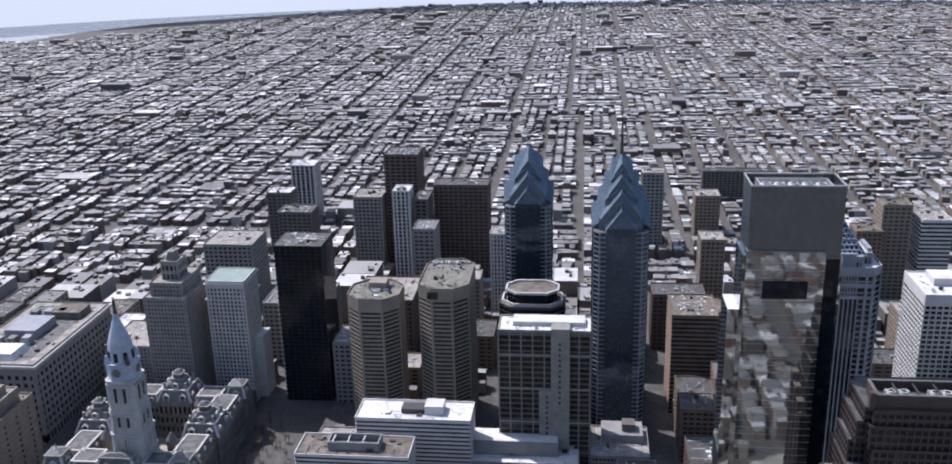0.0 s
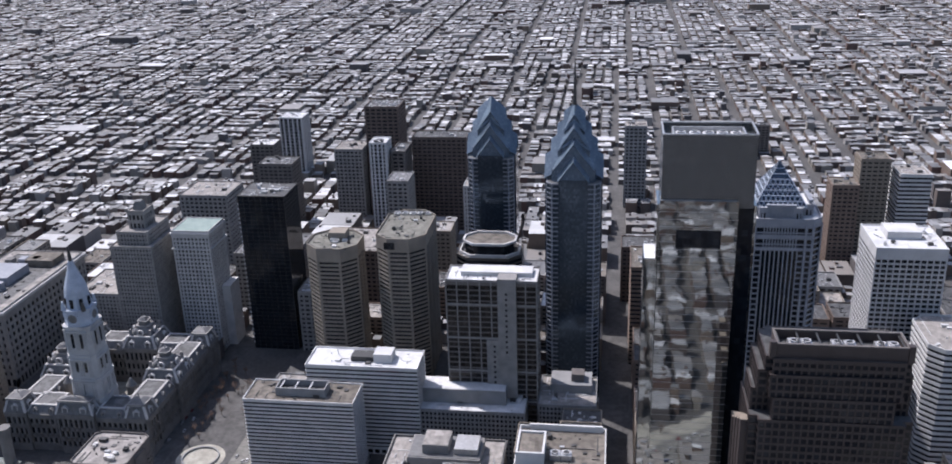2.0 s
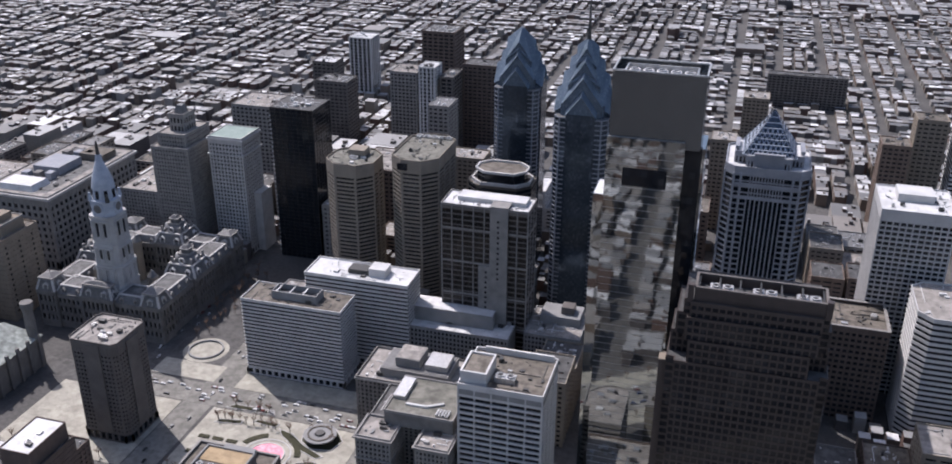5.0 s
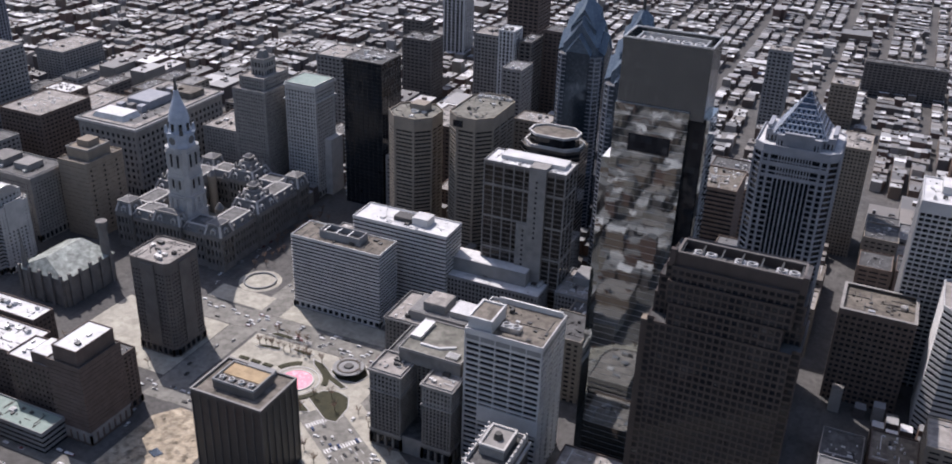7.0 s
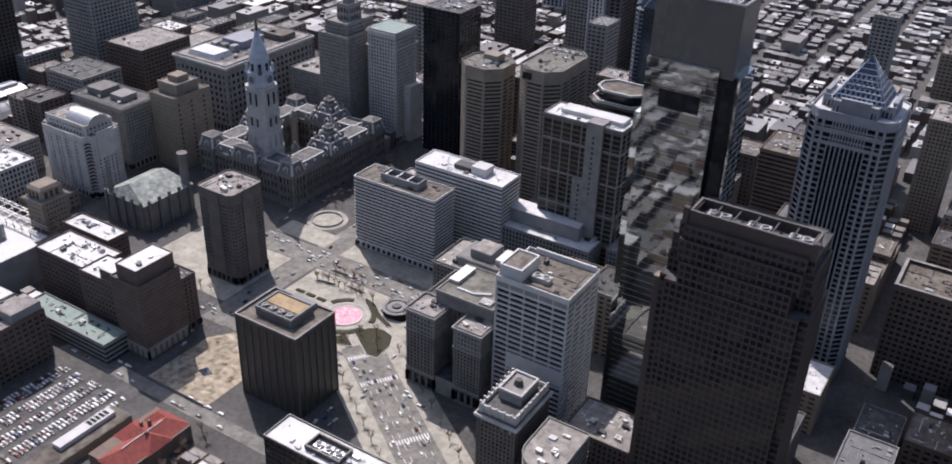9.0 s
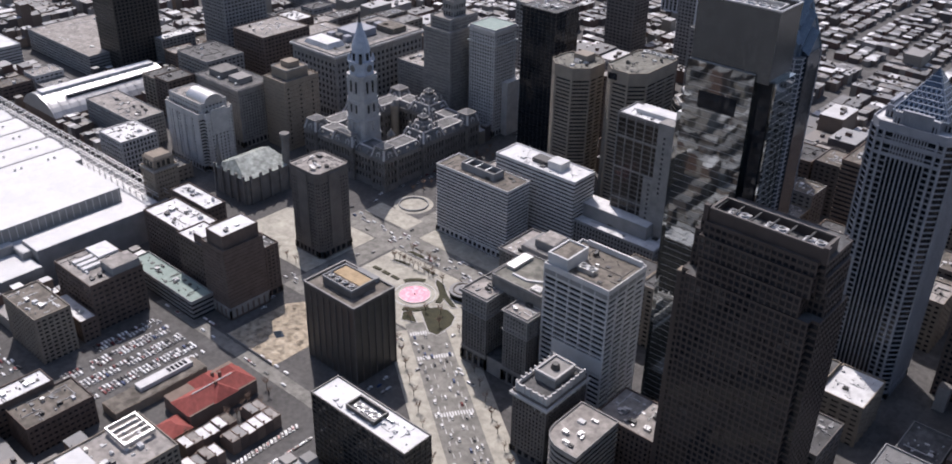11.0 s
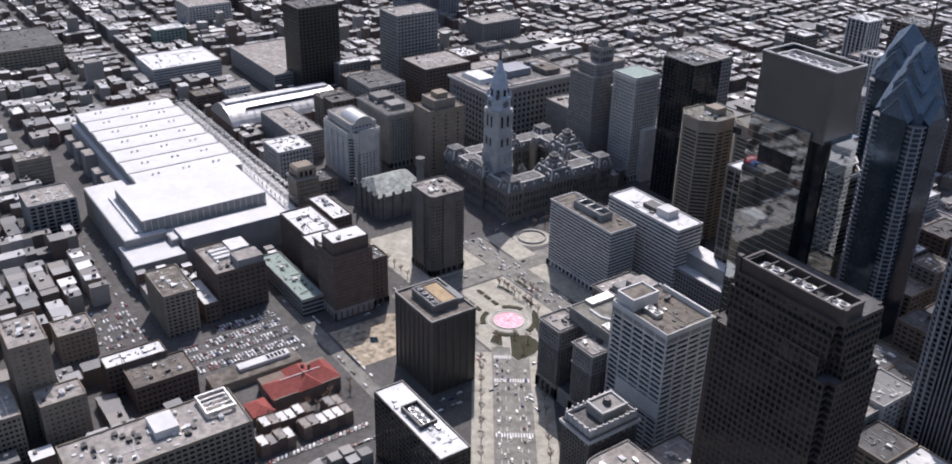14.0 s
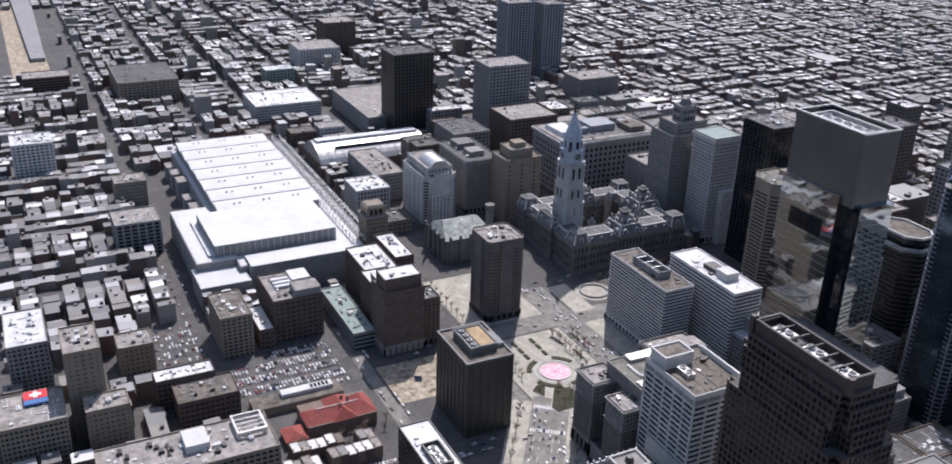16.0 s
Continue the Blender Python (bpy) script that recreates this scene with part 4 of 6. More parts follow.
# ---- towers south of the palace ----
t = T("office_tower", "pale stone tower with green-edged roof", 6, 42, 152, 188, 122, 27, PALESTONE, fine=False, band=0.4, pier=3.6, pw=1.5, proud=0.5, base=9, top=5, roof=COPPER, units=0, parapet=0.8)
part("cornice", ring(rect(36, 36), -0.4, 1.5, 104, 105.5), PALESTONE, t)
part("cornice", ring(rect(36, 36), -0.4, 1.3, 119, 120.6), PALESTONE, t)
part("side_block", boxm(18, 26, -4, 18, 0, 62), PALESTONE, t)
t = T("office_tower", "black glass tower with flat roof", 70, 114, 161, 200, 154, 40, BRONZE, fine=False, glass=BLACKGLASS, band=0.07, pier=5.5, pw=0.25, proud=0.1, units=8, roof=DARKROOF, parapet=0.6)
me = mesh_of(boxm(-0.5, 0.5, -0.5, 0.5, 0, 1.6), "edge_light")
for k in range(32):
    link("edge_panel", me, WHITECONC, t, (-22, -19.5, 6 + k * 4.5))
t = T("office_tower", "grey limestone tower with stepped tempietto top", -46, -6, 134, 190, 112, 26, LIMESTONE, fine=False, band=0.5, pier=3.0, pw=1.5, proud=0.5, base=9, roof=GRAVEL, units=0)
tower("", "", -41, -11, 140, 184, 124, 3, LIMESTONE, band=0.5, pier=3.0, pw=1.5, root=t, z0=112, units=0)
tower("", "", -34, -18, 152, 172, 140, 2, LIMESTONE, band=0.4, pier=4.0, pw=1.6, root=t, z0=124, units=0)
part("cap", prism(rect(9, 11), 140, 148, 0.6), SLATE, t)
T("office_tower", "grey limestone wing with tall arcade", -92, -48, 138, 196, 62, 14, LIMESTONE, band=0.5, pier=3.6, fine=False, pw=1.8, base=9, roof=GRAVEL, units=5)
# great square store block
t = T("department_store", "massive grey granite store block with pale roofs", -194, -118, 67, 204, 76, 8, LIMESTONE, fine=False, band=0.42, pier=7.0, pw=3.0, proud=0.7, base=12, top=7, roof=DECKSLATE, units=16, parapet=1.5, cat="department store")
part("cornice", ring(rect(76, 137), -0.5, 2.2, 73.5, 76), PALESTONE, t)
part("roof_walk", ring(rect(76, 137), -9, -0.6, 76, 76.4), GRAVEL, t, "pale roof walk behind the cornice")
for k in range(6):
    part("stair_head", boxm(-24 + (k % 3) * 14, -17 + (k % 3) * 14, -28 + (k // 3) * 62, -20 + (k // 3) * 62, 76, 81 + k % 3), DARKSTONE if k % 2 else BLUEGREY, t)
part("white_penthouse", prism([(x - 5, y - 48) for x, y in rect(42, 26)], 76, 82, 0.85), WHITEROOF, t)
part("penthouse", boxm(-20, 10, -15, 20, 76, 84), BLUEGREY, t)
part("penthouse", boxm(0, 28, 30, 52, 76, 83), BROWNROOF, t)
# blocks east and north-east of the palace
reserve(-226, -88, -128, 62)
t = tower("office_building", "plain tan brick block with stepped top", -126, -91, -27, 19, 76, 17, TANBRICK, band=0.95, proud=0.1, roof=BROWNROOF, units=3, parapet=1.2)
part("upper_block", boxm(-14, 12, -14, 14, 76, 86), TANBRICK, t)
part("upper_rim", ring([(x - 1, y) for x, y in rect(26, 28)], -0.6, 0.3, 85.4, 87), LIMESTONE, t)
part("lift_house", boxm(-8, 6, -6, 8, 86, 92), TANBRICK, t)
me = mesh_of(boxm(-1.0, 1.0, -0.1, 0.1, 0, 2.0), "small_window")
for k in range(13):
    for j in range(3):
        link("small_window", me, GLASS, t, (17.52, -18 + j * 16, 8 + k * 5), rot=math.pi / 2)
t = tower("office_building", "grey stone hotel block with dark roof plant", -206, -132, -56, -14, 66, 15, LIMESTONE, fine=False, band=0.5, pier=3.4, pw=1.8, base=9, top=5, roof=DARKROOF, units=5)
part("cornice", ring(rect(74, 42), -0.4, 1.5, 64, 66.2), LIMESTONE, t)
part("penthouse", boxm(-26, -4, -12, 10, 66, 73), DARKSTONE, t)
part("penthouse", boxm(6, 24, -10, 8, 66, 72), LIMESTONE, t)
t = tower("office_building", "pale stone block with barrel-vaulted metal roof", -176, -108, -118, -78, 62, 14, PALESTONE, fine=False, band=0.5, pier=4.6, pw=2.4, base=8, top=4, roof=GRAVEL, units=4, notch=5)
tower("", "", -170, -114, -113, -83, 71, 2, PALESTONE, fine=False, band=0.5, pier=4.6, pw=2.2, roof=GRAVEL, units=3, root=t, z0=62)
for k in range(5):
    part("bay_window", boxm(-28 + k * 12.5, -22 + k * 12.5, -20.6, -19, 10, 56), PALESTONE, t)
part("blank_gable", boxm(33.6, 34.9, -9, 9, 40, 66), PALESTONE, t)
arch = [(11 * math.cos(radians(a)), 9 * math.sin(radians(a))) for a in range(0, 181, 12)]
bm = bmesh.new()
lo = [bm.verts.new((-4, x, 70 + z)) for x, z in arch]
hi = [bm.verts.new((28.5, x, 70 + z)) for x, z in arch]
for i in range(len(arch) - 1):
    bm.faces.new((lo[i], lo[i + 1], hi[i + 1], hi[i]))
bm.faces.new(lo)
bm.faces.new(hi[::-1])
bmesh.ops.recalc_face_normals(bm, faces=bm.faces[:])
part("barrel_roof", bm, STEEL, t, "bright metal barrel roof")
T("office_building", "grey office block with flat gravel roof", -300, -206, -140, -102, 34, 8, GREYCONC, fine=False, band=0.5, pier=3.6, pw=1.4, roof=GRAVEL, units=8)
t = T("office_building", "white-topped stone block with columns", -205, -162, -178, -138, 36, 7, PALESTONE, fine=False, band=0.35, pier=4.2, pw=1.6, roof=WHITEROOF, units=3)
t = T("office_building", "narrow brown stone tower with carved top", -70, -49, -209, -185, 54, 12, TANBRICK, fine=False, band=0.55, pier=3.0, pw=1.6, roof=DARKROOF, units=1)
part("cornice", ring(rect(21, 24), -0.3, 1.2, 52.5, 54.4), LIMESTONE, t)
part("attic", boxm(-9, 9, -10.2, 10.2, 54, 63), TANBRICK, t)
for k in range(3):
    part("arch_window", boxm(8.9, 9.2, -7 + k * 5, -4 + k * 5, 55.5, 61), GLASS, t)
    part("arch_window", boxm(-7 + k * 5, -4 + k * 5, -10.4, -10.1, 55.5, 61), GLASS, t)
part("attic_roof", prism(rect(18.6, 21), 63, 65.5, 0.8), TANBRICK, t)
# temple with pale roof and turret
reserve(-75, -20, -135, -75)
t = thing("temple", "dark stone temple with pale worn gable roof and round turret", "temple", (-48, -104, 0))
part("wall", boxm(-26, 26, -28, 28, 0, 26), DARKSTONE, t)
bm = bmesh.new()
vs = [bm.verts.new(q) for q in ((-27, -29, 26), (27, -29, 26), (27, 29, 26), (-27, 29, 26), (0, -20, 38), (0, 20, 38))]
for f in ((0, 1, 4), (1, 2, 5, 4), (2, 3, 5), (3, 0, 4, 5), (3, 2, 1, 0)):
    bm.faces.new([vs[i] for i in f])
part("gable_roof", bm, PATCHROOF, t, "pale patched gable roof")
part("turret", prism([(x + 22, y + 24) for x, y in ngon(10, 4.5)], 0, 56, 0.85), DARKSTONE, t)
part("turret_cap", prism([(x + 22, y + 24) for x, y in ngon(10, 5)], 53, 58), DARKSTONE, t)
part("spire", prism([(x - 18, y - 26) for x, y in rect(7, 7)], 0, 62, 0.05), DARKSTONE, t)
for k in range(5):
    part("buttress", boxm(26, 28, -24 + k * 11.5, -21.5 + k * 11.5, 0, 30), DARKSTONE, t)
    part("buttress", boxm(-24 + k * 11.5, -21.5 + k * 11.5, -30, -28, 0, 30), DARKSTONE, t)

# ---- blocks north of the square ----
t = T("office_building", "brown brick slab with tall blank wall and pale base", 97, 126, -258, -221, 62, 15, DARKBRICK, fine=False, band=0.9, proud=0.12, base=12, roof=DARKROOF, units=0, parapet=1.0)
part("base_facade", ring(rect(29, 37), -0.2, 0.5, 2, 11), LIMESTONE, t, "pale stone base storeys")
part("upper_block", boxm(-9, 12, -16.5, 16.5, 62, 73), DARKBRICK, t)
part("upper_roof", boxm(-8.5, 11.5, -16, 16, 73, 73.3), WHITEROOF, t)
part("upper_rim", ring([(x + 1.5, y) for x, y in rect(21, 33)], -0.5, 0.1, 73, 74), DARKBRICK, t)
roof_units(t, 16, 26, 73.3, 4, 31, ox=1.5)
t = T("office_building", "brown brick wing beside a blank slab", 98, 121, -220.4, -204, 46, 11, DARKBRICK, fine=False, band=0.6, pier=4, pw=2, proud=0.2, base=8, roof=DARKROOF, units=3)
t = T("office_building", "stepped dark brick block with white roof terraces", 52, 95, -252, -226, 48, 11, DARKBRICK, fine=False, band=0.6, pier=4, pw=2, proud=0.2, roof=WHITEROOF, units=4)
part("upper_block", boxm(0, 19, -11, 8, 48, 56), DARKBRICK, t)
part("upper_roof", boxm(0.5, 18.5, -10.5, 7.5, 56, 56.3), WHITEROOF, t)
T("office_building", "dark brick loft building with white patched roof", -12, 50, -244, -212, 42, 10, DARKBRICK, fine=False, band=0.6, pier=4, pw=1.6, roof=WHITEROOF, units=8)
T("office_building", "dark brick loft building with white patched roof", -25, 30, -209, -190, 44, 10, DARKBRICK, fine=False, band=0.6, pier=4, pw=1.6, roof=WHITEROOF, units=6)
T("office_building", "grey low block with green-grey roof lights", 12, 104, -278, -258, 16, 4, GREYCONC, band=0.5, roof=COPPER, units=3)
T("apartment_block", "tan concrete block with gravel roof and dark windows", 24, 73, -384, -357, 38, 11, TANCONC, band=0.5, pier=4.2, pw=1.6, roof=BROWNROOF, units=3)
t = T("parking_garage", "dark brick block with stepped white roof plant", 10, 64, -336, -292, 40, 9, DARKBRICK, fine=False, band=0.62, pier=5, pw=1.8, proud=0.2, roof=GRAVEL, units=6, cat="garage")
part("white_roof_strip", boxm(-26, -6, 4, 21, 40.1, 42), WHITEROOF, t)
part("lift_house", boxm(8, 26, -2, 21, 40, 47), GREYCONC, t)
part("lift_house_roof", boxm(8.4, 25.6, -1.6, 20.6, 47, 47.3), GRAVEL, t)
for k in range(3):
    part("white_curb", boxm(-14 + k * 7, -10 + k * 7, -14, 2, 40.1, 42.5), WHITECONC, t)
t = T("office_building", "low white-roofed annex between brick blocks", 24, 70, -351, -338, 18, 4, DARKBRICK, fine=False, band=0.6, pier=4, pw=1.6, roof=WHITEROOF, units=2)

# exhibition hall
reserve(-400, -28, -378, -196)
t = thing("exhibition_hall", "huge exhibition hall with white scalloped roof", "exhibition hall", (-216, -290, 0))
part("low_wall", boxm(-182, 176, -50, 76, 0, 28), GREYCONC, t)
part("low_wall", boxm(20, 160, -88, -50, 0, 30), GREYCONC, t)
part("low_roof", boxm(-181, 175, -49, 75, 28, 28.6), HALLROOF, t)
part("low_roof", boxm(21, 159, -87, -49, 30, 30.6), HALLROOF, t)
part("step_roof", boxm(60, 150, -74, -50, 30.6, 33), HALLROOF, t)
part("hall_wall", boxm(-178, 66, -44, 64, 28.6, 39), GREYCONC, t)
for k in range(7):
    x0, x1 = -179 + k * 35, -179 + (k + 1) * 35
    bm = bmesh.new()
    seg = [(x0 + (x1 - x0) * i / 10, 39 + 3.4 * math.sin(math.pi * i / 10) ** 0.8) for i in range(11)]
    a = [bm.verts.new((x, -45, z)) for x, z in seg]
    b = [bm.verts.new((x, 65, z)) for x, z in seg]
    for i in range(10):
        bm.faces.new((a[i], a[i + 1], b[i + 1], b[i]))
    bm.faces.new(a[::-1])
    bm.faces.new(b)
    bmesh.ops.recalc_face_normals(bm, faces=bm.faces[:])
    bay = part("roof_bay", bm, HALLROOF, t, "white membrane roof bay")
    part("bay_gutter", boxm(x0 - 0.7, x0 + 0.7, -45, 65, 38.8, 39.9), GREYCONC, bay)
    for j in range(3):
        for q in (0, 6):
            part("roof_vent", boxm(x0 + 20, x0 + 21.8, -26 + j * 32 + q, -24.4 + j * 32 + q, 42.5, 44.2), STEEL, bay)
# Grey in place of white: the shade on these walls is in the colour.
part("front_block", boxm(66, 152, -68, 54, 28, 42), GREYCONC, t)
part("front_roof", boxm(66, 152, -68, 54, 42, 42.7), HALLROOF, t, "plain white front roof")
for k in range(20):
    part("wall_rib", boxm(152, 152.35, -66 + k * 6.2, -65.4 + k * 6.2, 31, 41.6), STEEL, t)
part("front_strip", boxm(160, 186, -42, 60, 0, 31), GREYCONC, t)
part("front_strip_roof", boxm(160, 185.6, -41.6, 59.6, 31, 31.5), HALLROOF, t)
part("canopy", boxm(152, 196, -92, -44, 0, 22), GREYCONC, t)
part("canopy_roof", boxm(152, 195.6, -91.6, -44.4, 22, 22.5), HALLROOF, t)
for k in range(6):
    part("plant_box", boxm(-170 + k * 38, -150 + k * 38, -62, -50, 0, 18 + 4 * (k % 3)), GREYCONC, t)
    part("plant_roof", boxm(-169.6 + k * 38, -150.4 + k * 38, -61.6, -50.4, 18 + 4 * (k % 3), 18.5 + 4 * (k % 3)), GRAVEL, t)
me = mesh_of(boxm(-0.35, 0.35, -0.35, 0.35, 0, 6.5), "truss_post")
bm = bmesh.new()
for q in range(2):
    add_box(bm, -5.4, 5.4, -0.3, 0.3, -0.3 + q * 3, 0.3 + q * 3)
me2 = mesh_of(bm, "truss_bar")
me3 = mesh_of(boxm(-0.25, 0.25, -10.5, 10.5, -0.25, 0.25), "truss_tie")
for k in range(33):
    x = -176 + k * 10.6
    for y in (68, 78, 88):
        link("truss_post", me, STEEL, t, (x, y, 28.6 if y < 77 else 24))
        link("truss_bar", me2, STEEL, t, (x + 5.3, y, 32))
    link("truss_tie", me3, STEEL, t, (x, 78, 35))
part("side_block", boxm(-182, 170, 76, 90, 0, 24), GREYCONC, t)
# arched train shed
reserve(-400, -318, -180, -12)
t = thing("train_shed", "arched iron train shed with pale ribbed metal roof", "train shed", (-358, -94, 0))
bm = bmesh.new()
seg = [(-38 + 76 * i / 16, 13 + 19 * math.sin(math.pi * i / 16) ** 0.75) for i in range(17)]
a = [bm.verts.new((x, -75, z)) for x, z in seg]
b = [bm.verts.new((x, 75, z)) for x, z in seg]
for i in range(16):
    bm.faces.new((a[i], a[i + 1], b[i + 1], b[i]))
bm.faces.new(a[::-1])
bm.faces.new(b)
bmesh.ops.recalc_face_normals(bm, faces=bm.faces[:])
part("arched_roof", bm, surface("ribbed_metal_roof", grey(0.34), grey(0.46), 0.4, 0.1, 1, 0.1, metal=0.4), t, "pale ribbed metal vault")
part("wall", boxm(-37, 37, -74, 74, 0, 14), BRICK, t)
for k in range(15):
    y = -72 + k * 10.2
    bm = bmesh.new()
    add = [(x * 1.004, z + 0.5) for x, z in seg]
    c = [bm.verts.new((x, y - 0.4, z)) for x, z in add]
    d_ = [bm.verts.new((x, y + 0.4, z)) for x, z in add]
    for i in range(16):
        bm.faces.new((c[i], c[i + 1], d_[i + 1], d_[i]))
    bmesh.ops.solidify(bm, geom=bm.faces[:], thickness=0.6)
    part("roof_rib", bm, WHITECONC, t)
part("ridge_monitor", boxm(-6, 6, -70, 70, 30.5, 34.5), WHITEROOF, t)
part("ridge_monitor", boxm(-22, -16, -50, 60, 25.5, 28.5), GLASS, t)
part("ridge_monitor", boxm(16, 22, -50, 60, 25.5, 28.5), GLASS, t)

# ---- near ground ----
t = T("office_building", "black glass building with white patched roof", 295, 377, -314, -292, 55, 14, BRONZE, glass=BLACKGLASS, band=0.3, pier=4.5, pw=0.4, roof=WHITEROOF, units=3, parapet=1.0)
part("plant_well", ring([(x - 2, y) for x, y in rect(24, 12)], -0.7, 0.3, 55, 58.5), DARKSTEEL, t)
for k in range(3):
    fan_unit(t, -9 + k * 7, 0, 55.1, 5, 5, 1.6)
t = T("hospital_building", "long pale concrete building with crowded roof plant", 208, 252, -500, -384, 32, 8, TANCONC, band=0.45, pier=4.5, pw=1.2, roof=GRAVEL, units=30, cat="hospital")
fr = part("roof_frame", ring([(x - 8, y + 44) for x, y in rect(22, 20)], -0.5, 0.5, 34, 37), STEEL, t, "open steel roof frame")
for k in range(5):
    part("frame_bar", boxm(-19 + k * 5, -18.4 + k * 5, 34, 54, 36, 36.5), STEEL, fr)
part("white_box", boxm(-14, 6, -2, 14, 32, 38), WHITECONC, t)
T("office_building", "dark brick building with white trimmed roof", 112, 130, -447, -402, 26, 6, DARKBRICK, fine=False, band=0.6, pier=4, pw=1.4, roof=WHITEROOF, units=4)
T("office_building", "dark brick building with brown roof and plant box", 130, 160, -436, -390, 22, 5, DARKBRICK, fine=False, band=0.6, pier=4, pw=1.4, roof=BROWNROOF, units=4)
t = T("hospital_tower", "tall tan brick hospital tower with roof plant", 106, 146, -508, -483, 75, 20, TANBRICK, band=0.78, pier=5.5, pw=2.8, proud=0.25, roof=GRAVEL, units=8, cat="hospital")
t = T("hospital_wing", "tan concrete hospital wing with flat roof and painted cross sign", 128, 172, -556, -512, 40, 10, TANCONC, band=0.5, pier=3.2, pw=1.2, roof=GRAVEL, units=2, cat="hospital")
part("roof_sign", boxm(-19, -2, -4, 12, 41, 42.5), BANNER, t, "blue painted roof sign")
part("sign_panel", boxm(-19, -8, -4, 12, 42.5, 42.7), SIGNRED, t)
part("sign_cross", boxm(-15, -12, 0, 8, 42.7, 42.9), WHITEPAINT, t)
part("sign_cross", boxm(-17.5, -9.5, 2.6, 5.4, 42.75, 42.95), WHITEPAINT, t)
T("hospital_tower", "white-roofed hospital tower with grey walls", 40, 98, -545, -516, 62, 16, GREYCONC, band=0.5, pier=3.6, pw=1.4, roof=WHITEROOF, units=8, cat="hospital")
T("hospital_wing", "tan stone hospital wing with plain roof", 150, 172, -500, -470, 40, 10, TANBRICK, band=0.7, pier=4, pw=2, roof=GRAVEL, units=2, cat="hospital")
T("office_building", "tan brick block with pale roof", 40, 66, -466, -438, 25, 6, TANBRICK, band=0.7, pier=4, pw=2, roof=GRAVEL, units=2)
# red-roofed church hall and low tan building
reserve(150, 216, -384, -292)
t = thing("church_hall", "brick hall with red tiled hip roof", "church hall", (196, -326, 0))
part("wall", boxm(-16, 16, -26, 28, 0, 11), BRICK, t)


def hip(x0, x1, y0, y1, z0, z1, inset, over=0.8):
    m = bmesh.new()
    x0, x1, y0, y1 = x0 - over, x1 + over, y0 - over, y1 + over
    if x1 - x0 < y1 - y0:
        r_ = ((x0 + x1) / 2, y0 + inset), ((x0 + x1) / 2, y1 - inset)
    else:
        r_ = (x0 + inset, (y0 + y1) / 2), (x1 - inset, (y0 + y1) / 2)
    v = [m.verts.new((x, y, z0)) for x, y in ((x0, y0), (x1, y0), (x1, y1), (x0, y1))] + [m.verts.new((x, y, z1)) for x, y in r_]
    fs = ((0, 1, 4), (1, 2, 5, 4), (2, 3, 5), (3, 0, 4, 5)) if x1 - x0 < y1 - y0 else ((3, 0, 4), (0, 1, 5, 4), (1, 2, 5), (2, 3, 4, 5))
    for f in fs:
        m.faces.new([v[i] for i in f])
    m.faces.new([v[3], v[2], v[1], v[0]])
    return m


part("hip_roof", hip(-6, 14, -26, 28, 11, 17.5, 9), REDTILE, t, "red tiled hip roof")
part("cross_roof", hip(-16, 16, -6, 12, 11, 18.2, 8), REDTILE, t, "red tiled hip roof")
part("cross_roof", hip(-12, 10, 15, 27, 11, 16.2, 6), REDTILE, t, "red tiled hip roof")
for k in range(4):
    part("ridge_cap", boxm(3.7, 4.3, -16 + k * 8.2, -8.2 + k * 8.2, 17.3, 17.8), WHITECONC, t)
for q in ((-4, 6), (-1, 10), (6, 2)):
    part("chimney", boxm(q[0] - 0.9, q[0] + 0.9, q[1] - 0.9, q[1] + 0.9, 11, 19.5), BRICK, t)
part("porch_roof", hip(2, 20, -44, -28, 6, 10, 7), REDTILE, t)
part("porch_wall", boxm(2, 20, -44, -28, 0, 6), BRICK, t)
t = thing("service_building", "low tan building with white upper roof box", "building", (160, -346, 0))
part("wall", boxm(-9, 9, -36, 36, 0, 7), TANBRICK, t)
part("roof", boxm(-8.5, 8.5, -35.5, 35.5, 7, 7.3), BROWNROOF, t)
part("upper_box", boxm(-7, 1, -12, 30, 7.3, 10.5), WHITECONC, t)
for k in range(5):
    part("roof_light", boxm(-5.5, -0.5, 12 + k * 3.2, 14 + k * 3.2, 10.5, 10.9), GLASS, t)


